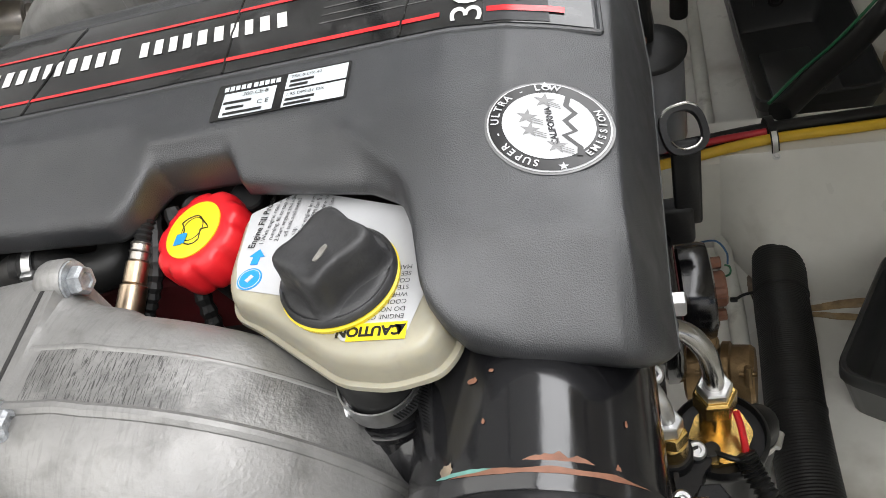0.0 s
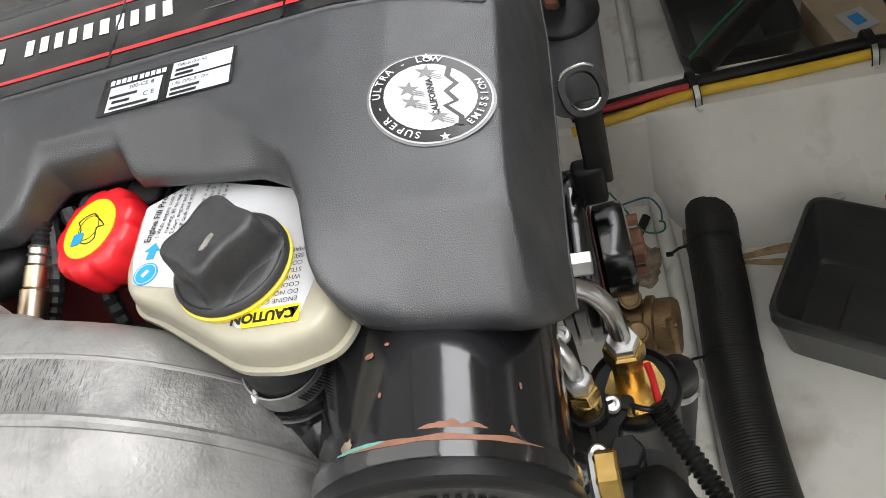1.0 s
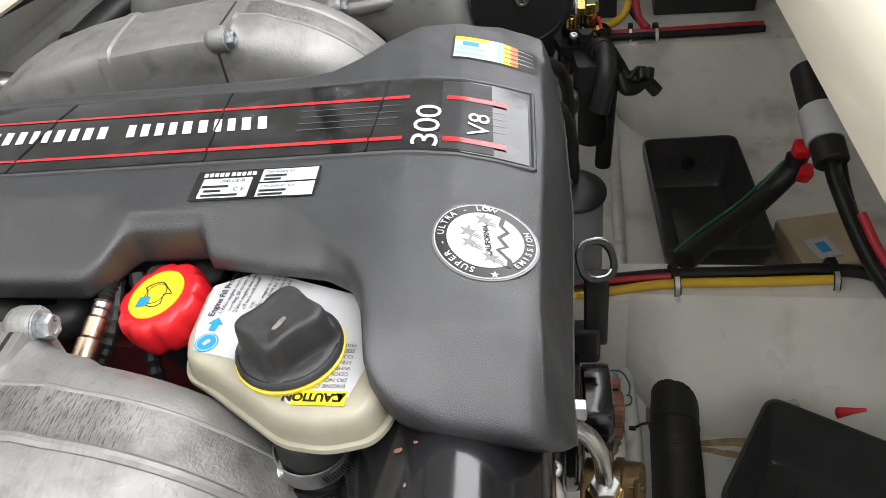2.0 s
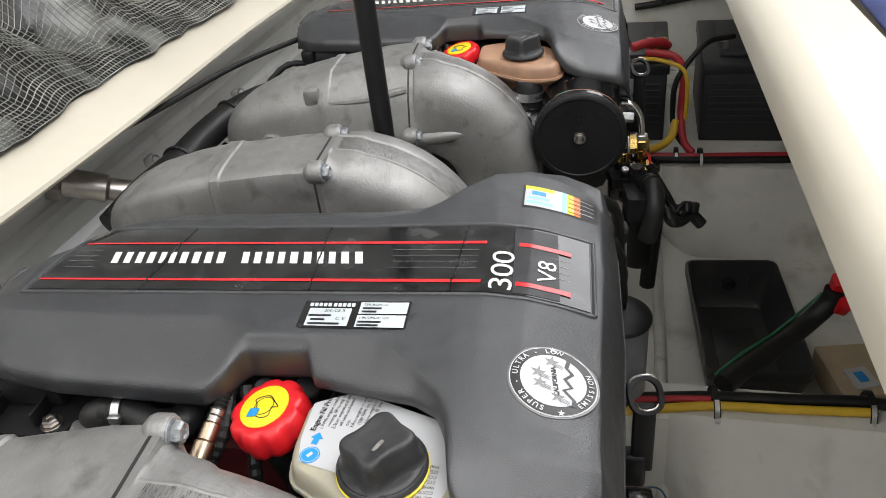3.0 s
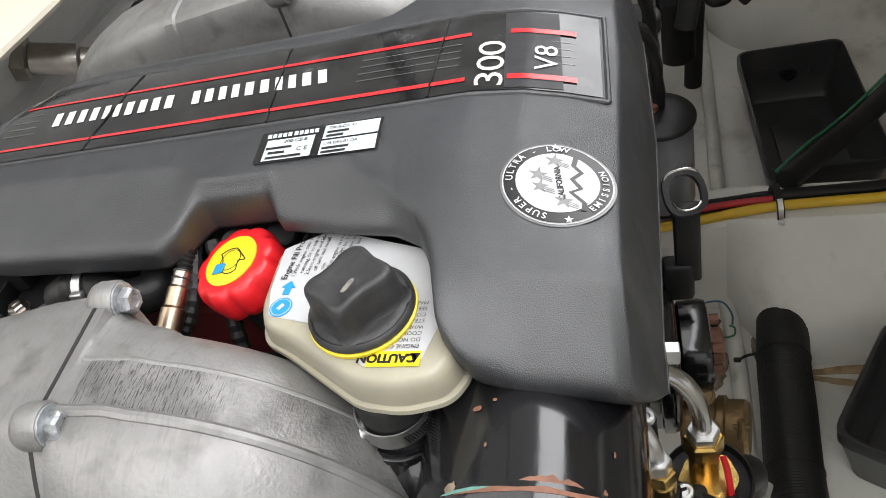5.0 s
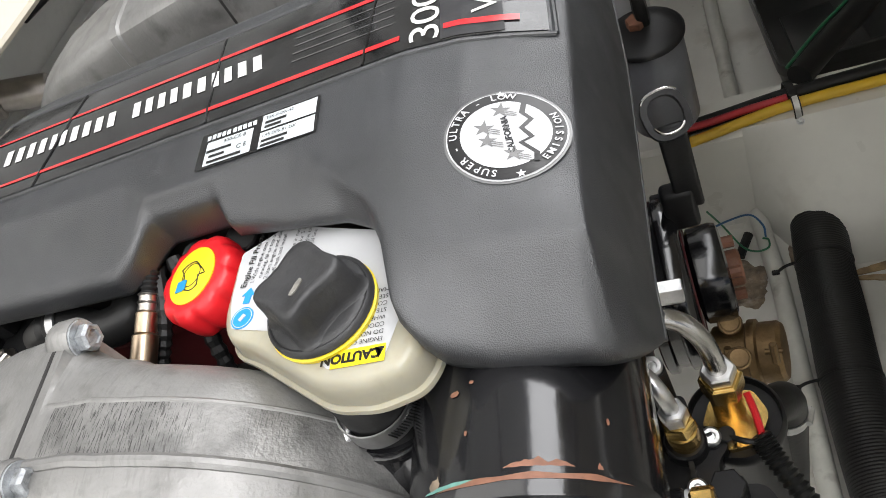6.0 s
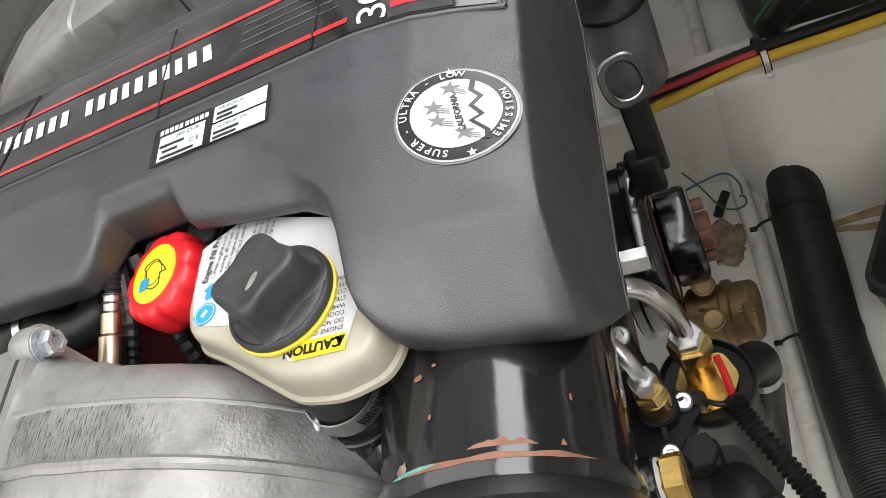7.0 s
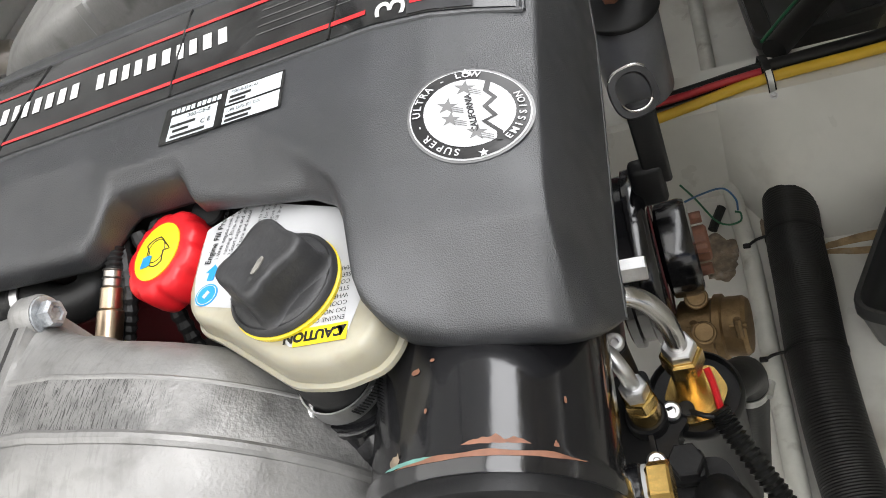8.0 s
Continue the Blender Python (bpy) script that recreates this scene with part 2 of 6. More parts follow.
def ring_faces(bm, rings, closed=True, cap0=True, cap1=True, mi=0):
    fs = []
    n = len(rings[0])
    for a, b in zip(rings, rings[1:]):
        for i in range(n if closed else n - 1):
            j = (i + 1) % n
            fs.append(bm.faces.new((a[i], a[j], b[j], b[i])))
    if cap0:
        fs.append(bm.faces.new(list(reversed(rings[0]))))
    if cap1:
        fs.append(bm.faces.new(rings[-1]))
    paint(fs, mi)
    return fs


def loft(bm, rows, closed=True, cap0=True, cap1=True, mi=0):
    return ring_faces(bm, [[bm.verts.new(p) for p in row] for row in rows], closed, cap0, cap1, mi)


def axes_of(d):
    d = Vector(d).normalized()
    u = d.cross(Vector((0, 0, 1)))
    if u.length < 1e-3:
        u = Vector((1, 0, 0))
    u.normalize()
    return d, u, d.cross(u)


def lathe(bm, origin, axis, prof, seg=24, mi=0, wave=None, twist=0.0, cap=True):
    """Turns a profile of (radius, height along the axis); wave(a) scales the radius."""
    d, u, w = axes_of(axis)
    o = Vector(origin)
    rows = []
    for r, h in prof:
        row = []
        for i in range(seg):
            a = 2 * math.pi * i / seg + twist
            k = wave(a) if wave else 1.0
            row.append(o + d * h + (u * math.cos(a) + w * math.sin(a)) * r * k)
        rows.append(row)
    return loft(bm, rows, True, cap, cap, mi)


def rod(bm, a, b, r, seg=14, mi=0, chamfer=0.0):
    a, b = Vector(a), Vector(b)
    h = (b - a).length
    c = chamfer or min(r, h) * 0.12
    return lathe(bm, a, b - a, [(r - c, 0), (r, c), (r, h - c), (r - c, h)], seg, mi)


def hexa(bm, a, b, r, mi=0):
    a, b = Vector(a), Vector(b)
    h = (b - a).length
    c = r * 0.10
    return lathe(bm, a, b - a, [(r - c, 0), (r, c), (r, h - c), (r - c, h)], 6, mi)


def smooth_path(pts, n):
    """Catmull-Rom through the points, n steps to each span."""
    P = [Vector(p) for p in pts]
    P = [P[0] * 2 - P[1]] + P + [P[-1] * 2 - P[-2]]
    out = []
    for i in range(1, len(P) - 2):
        for k in range(n):
            t = k / n
            a, b, c, d = P[i - 1], P[i], P[i + 1], P[i + 2]
            out.append(0.5 * ((2 * b) + (c - a) * t + (2 * a - 5 * b + 4 * c - d) * t * t + (3 * b - a - 3 * c + d) * t ** 3))
    out.append(P[-2])
    return out


def tube(bm, pts, r, seg=12, n=8, mi=0, ribs=0.0, pitch=2):
    """A hose or cable along a smooth path; ribs: depth of its corrugation."""
    P = smooth_path(pts, n) if n > 1 else [Vector(p) for p in pts]
    t0 = (P[1] - P[0]).normalized()
    _, u, _ = axes_of(t0)
    rows = []
    for i, p in enumerate(P):
        t = (P[min(i + 1, len(P) - 1)] - P[max(i - 1, 0)]).normalized()
        u = (u - t * u.dot(t)).normalized()
        w = t.cross(u)
        rr = r[min(i * len(r) // len(P), len(r) - 1)] if isinstance(r, (list, tuple)) else r
        if ribs:
            rr = rr + (ribs if (i // pitch) % 2 else -ribs)
        rows.append([p + (u * math.cos(2 * math.pi * k / seg) + w * math.sin(2 * math.pi * k / seg)) * rr for k in range(seg)])
    return loft(bm, rows, True, True, True, mi)


def torus(bm, c, axis, R, r, seg=28, sub=8, mi=0, start=0.0, turn=360.0):
    d, u, w = axes_of(axis)
    c = Vector(c)
    full = turn >= 359.9
    rows = []
    for i in range(seg if full else seg + 1):
        a = radians(start + turn * i / seg)
        e = u * math.cos(a) + w * math.sin(a)
        rows.append([bm.verts.new(c + e * (R + r * math.cos(2 * math.pi * k / sub)) + d * r * math.sin(2 * math.pi * k / sub)) for k in range(sub)])
    if full:
        rows.append(rows[0])
    return ring_faces(bm, rows, True, not full, not full, mi)


def band(bm, c, axis, R, width, thick=0.0012, seg=32, mi=0):
    """A flat hose-clamp band."""
    d, u, w = axes_of(axis)
    c = Vector(c)
    prof = [(R, -width / 2), (R + thick, -width / 2), (R + thick, width / 2), (R, width / 2)]
    rows = []
    for i in range(seg):
        a = 2 * math.pi * i / seg
        e = u * math.cos(a) + w * math.sin(a)
        rows.append([bm.verts.new(c + e * q + d * h) for q, h in prof])
    rows.append(rows[0])
    return ring_faces(bm, rows, True, False, False, mi)


def plate(bm, poly, z0, z1, mi=0, m=None):
    """An upright prism over a polygon."""
    rows = [[Vector((x, y, z)) for x, y in poly] for z in (z0, z1)]
    if m is not None:
        rows = [[m @ v for v in row] for row in rows]
    return loft(bm, rows, True, True, True, mi)


def rounded(poly, r, n=4):
    """A polygon with its corners rounded."""
    out = []
    k = len(poly)
    for i in range(k):
        a, b, c = (Vector(poly[(i + j) % k]).to_2d() for j in (-1, 0, 1))
        e, f = (a - b), (c - b)
        q = min(r, e.length * 0.45, f.length * 0.45)
        p0, p1 = b + e.normalized() * q, b + f.normalized() * q
        for s in range(n + 1):
            t = s / n
            v = p0 * (1 - t) ** 2 + b * 2 * t * (1 - t) + p1 * t * t
            out.append((v.x, v.y))
    return out


def inset(poly, k):
    """A polygon moved towards its middle by about k metres."""
    c = Vector((sum(p[0] for p in poly) / len(poly), sum(p[1] for p in poly) / len(poly)))
    out = []
    for p in poly:
        d = Vector(p) - c
        out.append(tuple(c + d * max(0.0, 1 - k / d.length)))
    return out


def lettering(bm, body, size, m, mi=0, align="LEFT", shear=0.0, spacing=1.0, depth=0.0, fn=None, bold=0.0):
    """Words in the built-in font, laid by the pose m; fn bends them onto a surface."""
    cu = bpy.data.curves.new("words", "FONT")
    cu.body, cu.size, cu.align_x, cu.shear, cu.space_character = body, size, align, shear, spacing
    cu.extrude, cu.offset = depth, bold
    cu.resolution_u = 3
    ob = bpy.data.objects.new("words", cu)
    me = bpy.data.meshes.new_from_object(ob)
    before = len(bm.faces)
    tmp = bmesh.new()
    tmp.from_mesh(me)
    vm = {}
    for v in tmp.verts:
        p = m @ v.co
        vm[v] = bm.verts.new(fn(p) if fn else p)
    for f in tmp.faces:
        try:
            bm.faces.new([vm[v] for v in f.verts]).material_index = mi
        except ValueError:
            pass
    tmp.free()
    bpy.data.objects.remove(ob)
    bpy.data.curves.remove(cu)
    bpy.data.meshes.remove(me)
    return len(bm.faces) - before


def drape(bm, poly, fn, step=0.006, mi=0, holes=None):
    """A film cut to a polygon and laid on a surface z = fn(x, y)."""
    xs = [p[0] for p in poly]
    ys = [p[1] for p in poly]
    tmp = bmesh.new()
    f = tmp.faces.new([tmp.verts.new((x, y, 0)) for x, y in poly])
    for axis, lo, hi in ((0, min(xs), max(xs)), (1, min(ys), max(ys))):
        k = lo + step
        while k < hi - step * 0.2:
            co = Vector((k, 0, 0)) if axis == 0 else Vector((0, k, 0))
            no = Vector((1, 0, 0)) if axis == 0 else Vector((0, 1, 0))
            bmesh.ops.bisect_plane(tmp, geom=tmp.verts[:] + tmp.edges[:] + tmp.faces[:], plane_co=co, plane_no=no)
            k += step
    vm = {v: bm.verts.new((v.co.x, v.co.y, fn(v.co.x, v.co.y))) for v in tmp.verts}
    fs = []
    for f in tmp.faces:
        f.normal_update()
        vs = [vm[v] for v in f.verts]
        if f.normal.z < 0:
            vs.reverse()
        fs.append(bm.faces.new(vs))
    paint(fs, mi)
    tmp.free()
    return fs

# ---- the engine bay: hull, stringers, decks, added enclosure ----
def structure(name, bm, mats, label, category, angle=35):
    return single(name, bm, mats, label, category, kind="structure", angle=angle)


bm = bmesh.new()
box(bm, (-0.05, 0.6, -0.05), (2.2, 3.6, 0.1))
structure("floor", bm, M_HULL, "grey gelcoat bilge floor with brown stains", "floor")

# wall under the left-hand deck, leaning outwards towards the bottom, with two long ribs
bm = bmesh.new()
prof = [(-1.12, -0.02), (-1.02, 0.45), (-0.985, 0.52), (-0.968, 0.53), (-0.966, 0.555), (-0.978, 0.57), (-0.945, 0.63), (-0.930, 0.64), (-0.928, 0.66),
        (-0.937, 0.672), (-0.885, 0.775), (-0.872, 0.80), (-1.0, 0.80), (-1.2, -0.02)]
loft(bm, [[Vector((x, y, z)) for x, z in prof] for y in np.linspace(-1.2, 2.4, 10)], True, True, True)
structure("wall_west", bm, M_HULL_WALL, "white painted hull side with moulded ribs", "wall")
bm = bmesh.new()
box(bm, (-0.05, 2.3, 0.5), (2.4, 0.1, 1.1), 0.01)
structure("wall_north", bm, M_HULL, "grey gelcoat bulkhead behind the batteries", "wall")
bm = bmesh.new()
box(bm, (0.93, 0.6, 0.40), (0.08, 3.4, 0.84), 0.01)
structure("wall_east", bm, M_HULL, "grey gelcoat bulkhead under the deck", "wall")
bm = bmesh.new()
box(bm, (-0.05, -1.1, 0.4), (2.2, 0.08, 0.9), 0.01)
structure("wall_south", bm, M_HULL, "grey gelcoat bulkhead of the engine bay", "wall")


def stringer(name, y, label):
    """A hull stringer: upright behind the engine, with a broad sloping face beyond it."""
    bm = bmesh.new()
    a = [(y, 0.205), (y - 0.008, 0.197), (y - 0.02, 0.0), (y + 0.11, 0.0), (y + 0.085, 0.197), (y + 0.077, 0.205)]
    loft(bm, [[Vector((x, p, z)) for p, z in a] for x in (-1.08, -0.5, 0.118)])
    b = [(y - 0.002, 0.2065), (y - 0.016, 0.195), (y - 0.10, 0.075), (y - 0.122, 0.052), (y - 0.145, 0.0), (y + 0.112, 0.0), (y + 0.087, 0.198), (y + 0.078, 0.2065)]
    rows = []
    for x, k in ((0.10, 0.0), (0.112, 0.06), (0.125, 0.2), (0.14, 0.4), (0.16, 0.65), (0.18, 0.84), (0.20, 0.95), (0.225, 1.0), (0.5, 1.0), (0.92, 1.0)):
        rows.append([Vector((x, (y + (p - y) * (k if p < y else 1.0)), z)) for p, z in b])
    loft(bm, rows)
    return structure(name, bm, M_HULL, label, "stringer")


stringer("stringer_1", 0.452, "grey gelcoat hull stringer with cables clamped on top")
stringer("stringer_2", 1.415, "grey gelcoat hull stringer in front of the batteries")
bm = bmesh.new()
box(bm, (-0.05, 1.87, 0.10), (2.1, 0.74, 0.2), 0.01)
structure("battery_shelf", bm, M_HULL, "grey gelcoat shelf under the batteries", "shelf")


def rim_sweep(path, prof, closed=True):
    """Sweeps a profile of (outwards, z) along a level path; outwards is to the left of its run."""
    P = smooth_path(path, 8)
    rows = []
    for i, p in enumerate(P):
        t = (P[min(i + 1, len(P) - 1)] - P[max(i - 1, 0)]).normalized()
        o = Vector((-t.y, t.x, 0))
        rows.append([p + o * q + Vector((0, 0, z)) for q, z in prof])
    return rows


# left-hand deck with its rolled edge
bm = bmesh.new()
lip = [(0.004, 0.799), (0.0, 0.805), (0.002, 0.811), (0.012, 0.817), (0.040, 0.826), (0.078, 0.836), (0.10, 0.841), (1.4, 0.86), (1.4, 0.82), (0.10, 0.803), (0.02, 0.797)]
loft(bm, rim_sweep([(-0.770, -1.3, 0), (-0.768, -0.3, 0), (-0.758, 0.15, 0), (-0.756, 0.5, 0), (-0.762, 0.9, 0), (-0.735, 1.3, 0), (-0.68, 1.7, 0), (-0.6, 2.4, 0)], lip), True)
structure("deck_west", bm, M_CREAM, "cream gelcoat deck edge round the hatch opening", "deck")
# right-hand coaming
bm = bmesh.new()
edge = [(-0.012, 0.962), (0.0, 0.950), (0.004, 0.956), (0.002, 0.975), (-0.004, 0.990), (-0.014, 0.999), (-0.030, 1.003), (-0.098, 1.004), (-0.104, 0.998), (-0.104, 0.95)]
loft(bm, rim_sweep([(0.160 - 0.015 * y, y, -0.042 * y) for y in (-0.30, 0.0, 0.5, 1.4, 2.3)], edge), True)
loft(bm, rim_sweep([(0.60, -0.62, 0.026), (0.42, -0.615, 0.026), (0.26, -0.56, 0.024), (0.178, -0.42, 0.0176), (0.1645, -0.30, 0.0126)], edge), True)
structure("coaming_east", bm, M_CREAM, "cream gelcoat hatch coaming with a rolled edge", "coaming")
bm = bmesh.new()
box(bm, (0.92, 0.95, 0.91), (1.32, 2.8, 0.05), 0.006, 2, pose(0, 0, 0, -2.4, 0, 0))
structure("deck_east", bm, M_CREAM, "cream gelcoat deck beside the hatch", "deck")
bm = bmesh.new()
nx, ny = 26, 60
rows = []
for i in range(nx + 1):
    x = 0.268 + 1.2 * i / nx
    rows.append([bm.verts.new((x, -0.4 + 2.7 * j / ny, 1.0 - 0.042 * (-0.4 + 2.7 * j / ny) + 0.006 * noise.noise((x * 9, j * 0.5, 0)) + min(0.012, 0.06 * i / nx))) for j in range(ny + 1)])
ring_faces(bm, rows, False, False, False)
ob = single("deck_cloth", bm, M_FABRIC, "dark blue cloth spread over the deck", "cloth")
_s = ob.modifiers.new("thick", "SOLIDIFY")
_s.thickness, _s.offset = 0.004, 1.0

# unseen walls and skylit roof, added to shape reflections and bounce; open behind
bm = bmesh.new()
box(bm, (-3.2, 1.5, 1.2), (0.1, 12.0, 5.2))
structure("enclosure_wall_west", bm, M_ENCLOSURE, "plain grey unseen wall, added to shape reflections and bounce", "wall")
bm = bmesh.new()
box(bm, (4.2, 1.5, 1.2), (0.1, 12.0, 5.2))
structure("enclosure_wall_east", bm, M_ENCLOSURE, "plain grey unseen wall, added to shape reflections and bounce", "wall")
bm = bmesh.new()
box(bm, (0.5, 7.4, 1.2), (7.4, 0.1, 5.2))
structure("enclosure_wall_north", bm, M_ENCLOSURE, "plain grey unseen wall, added to shape reflections and bounce", "wall")
bm = bmesh.new()
box(bm, (-1.4, 1.45, 3.35), (3.6, 12.0, 0.1))
box(bm, (3.2, 1.45, 3.35), (2.0, 12.0, 0.1))
structure("ceiling", bm, M_ENCLOSURE, "pale unseen roof with a long skylight, added to shape the light", "ceiling")
bm = bmesh.new()
box(bm, (0.5, 1.5, -1.4), (60, 60, 0.1))
structure("ground", bm, M_ENCLOSURE, "plain unseen ground, added under the boat", "ground")

# ---- the engine ----
def knots(x, xs, vs):
    return float(np.interp(x, xs, vs))


NX = (-0.636, -0.625, -0.60, -0.56, -0.50, -0.345, -0.33, -0.315, -0.255, -0.246, -0.19, -0.15, -0.128, -0.117, -0.110, -0.10, -0.089, -0.06, 0.0, 0.014, 0.024, 0.031, 0.036)
NY = (-0.050, -0.075, -0.10, -0.118, -0.130, -0.140, -0.128, -0.101, -0.101, -0.122, -0.138, -0.146, -0.160, -0.187, -0.232, -0.245, -0.252, -0.256, -0.258, -0.256, -0.250, -0.238, -0.222)
NZ = (0.800, 0.802, 0.804, 0.806, 0.806, 0.806, 0.811, 0.821, 0.821, 0.812, 0.810, 0.811, 0.812, 0.812, 0.808, 0.802, 0.794, 0.779, 0.768, 0.762, 0.756, 0.744, 0.730)
NS = (0.778, 0.780, 0.782, 0.785, 0.786, 0.786, 0.786, 0.788, 0.788, 0.796, 0.801, 0.801, 0.801, 0.800, 0.796, 0.785, 0.772, 0.762, 0.750, 0.746, 0.738, 0.724, 0.706)
RY = (-0.030, -0.045, -0.055, -0.060, -0.063, -0.066, -0.074, -0.090, -0.090, -0.086, -0.086, -0.125, -0.148, -0.160, -0.168, -0.18, -0.19, -0.203, -0.206, -0.206, -0.206, -0.204, -0.200)
RZ = (0.816, 0.824, 0.829, 0.831, 0.832, 0.832, 0.832, 0.831, 0.831, 0.831, 0.831, 0.826, 0.824, 0.823, 0.822, 0.82, 0.818, 0.812, 0.806, 0.802, 0.795, 0.770, 0.74)
FX = (-0.636, -0.62, -0.58, -0.54, -0.50, -0.24, -0.19, -0.165, -0.14, -0.11, -0.07, -0.03, 0.0, 0.02, 0.031)
FY = (0.000, 0.035, 0.100, 0.172, 0.182, 0.184, 0.192, 0.212, 0.242, 0.268, 0.277, 0.268, 0.245, 0.225, 0.205)
FR = (-0.015, 0.0, 0.055, 0.105, 0.114, 0.116, 0.125, 0.145, 0.175, 0.205, 0.218, 0.210, 0.195, 0.18, 0.17)
FRZ = (0.815, 0.822, 0.828, 0.829, 0.829, 0.829, 0.830, 0.832, 0.834, 0.834, 0.828, 0.818, 0.803, 0.790, 0.770)
TX = (-0.636, -0.62, -0.59, -0.10, -0.06, -0.03, 0.0, 0.013, 0.0215, 0.029, 0.034, 0.036)
TZ = (0.812, 0.825, 0.834, 0.8335, 0.8285, 0.820, 0.809, 0.8045, 0.780, 0.748, 0.722, 0.70)


def soft_knots(x, xs, vs, w=0.0022):
    return sum(knots(x + k * w, xs, vs) * q for k, q in ((-1, 0.25), (0, 0.5), (1, 0.25)))


def cover_section(x):
    """The cover's outline across the engine at x, from the far skirt over the top to the near skirt."""
    top = soft_knots(x, TX, TZ)
    yf, yr, zr = soft_knots(x, FX, FY), soft_knots(x, FX, FR), soft_knots(x, FX, FRZ)
    yn, zn, zs = soft_knots(x, NX, NY, 0.0025), soft_knots(x, NX, NZ, 0.0025), soft_knots(x, NX, NS, 0.0025)
    rn, rz = soft_knots(x, NX, RY), soft_knots(x, NX, RZ)
    mid = 0.02
    far_top = yr + (mid - yr) * 0.4
    near_top = rn + (mid - rn) * 0.4
    def toward(a, b, d):
        v = Vector(b) - Vector(a)
        return tuple(Vector(a) + v * min(0.45, d / max(v.length, 1e-4)))

    ridge_f, ridge_n = (yr, min(zr, top)), (rn, min(rz, top))
    edge_f, edge_n = (yf - 0.008, 0.802), (yn + 0.006, zn + 0.003)
    key = [(yf + 0.004, 0.765), (yf + 0.002, 0.79), edge_f, toward(ridge_f, edge_f, 0.006), ridge_f, toward(ridge_f, (far_top, top), 0.006), (far_top, top),
           (mid, top + 0.001), (near_top, top), toward(ridge_n, (near_top, top), 0.005), ridge_n, toward(ridge_n, edge_n, 0.005), toward(edge_n, ridge_n, 0.006),
           edge_n, (yn, zn - 0.003), (yn + 0.001, zs)]
    key = [(y, min(z, top + 0.001)) for y, z in key]
    for _ in range(2):
        out = [key[0]]
        for a, b in zip(key, key[1:]):
            out += [(a[0] * 0.75 + b[0] * 0.25, a[1] * 0.75 + b[1] * 0.25), (a[0] * 0.25 + b[0] * 0.75, a[1] * 0.25 + b[1] * 0.75)]
        key = out + [key[-1]]
    return key


_sections = {}


def cover_z(x, y):
    """The height of the cover's skin over a point of the engine's plan."""
    k = round(x / 0.002)
    z = []
    for i in (k, k + 1):
        if i not in _sections:
            s = cover_section(i * 0.002)
            _sections[i] = ([-p[0] for p in s], [p[1] for p in s])
        z.append(float(np.interp(-y, *_sections[i])))
    f = min(1.0, max(0.0, x / 0.002 - k))
    return z[0] * (1 - f) + z[1] * f


def on_cover(lift):
    return lambda x, y: cover_z(x, y) + lift


def bend_on_cover(lift):
    return lambda p: Vector((p.x, p.y, cover_z(p.x, p.y) + lift))


def resample(line, n):
    P = np.array(line)
    d = np.concatenate([[0], np.cumsum(np.hypot(*np.diff(P, axis=0).T))])
    t = np.linspace(0, d[-1], n)
    return list(zip(np.interp(t, d, P[:, 0]), np.interp(t, d, P[:, 1])))


def bolt(bm, p, axis, r, h=0.007, washer=True, mi=0):
    p, d = Vector(p), Vector(axis).normalized()
    if washer:
        rod(bm, p, p + d * 0.002, r * 1.35, 20, mi)
    lathe(bm, p + d * 0.002, d, [(r * 0.92, 0), (r, 0.001), (r, h * 0.75), (r * 0.82, h), (r * 0.55, h), (r * 0.5, h - 0.0015)], 6, mi)


def star(cx, cy, r, turn=0.0, k=0.42):
    return [(cx + math.cos(radians(turn) + math.pi * i / 5) * (r if i % 2 == 0 else r * k), cy + math.sin(radians(turn) + math.pi * i / 5) * (r if i % 2 == 0 else r * k)) for i in range(10)]


def film(name, parent, label, mats, build):
    bm = bmesh.new()
    build(bm)
    return part(name, bm, mats, parent, label)


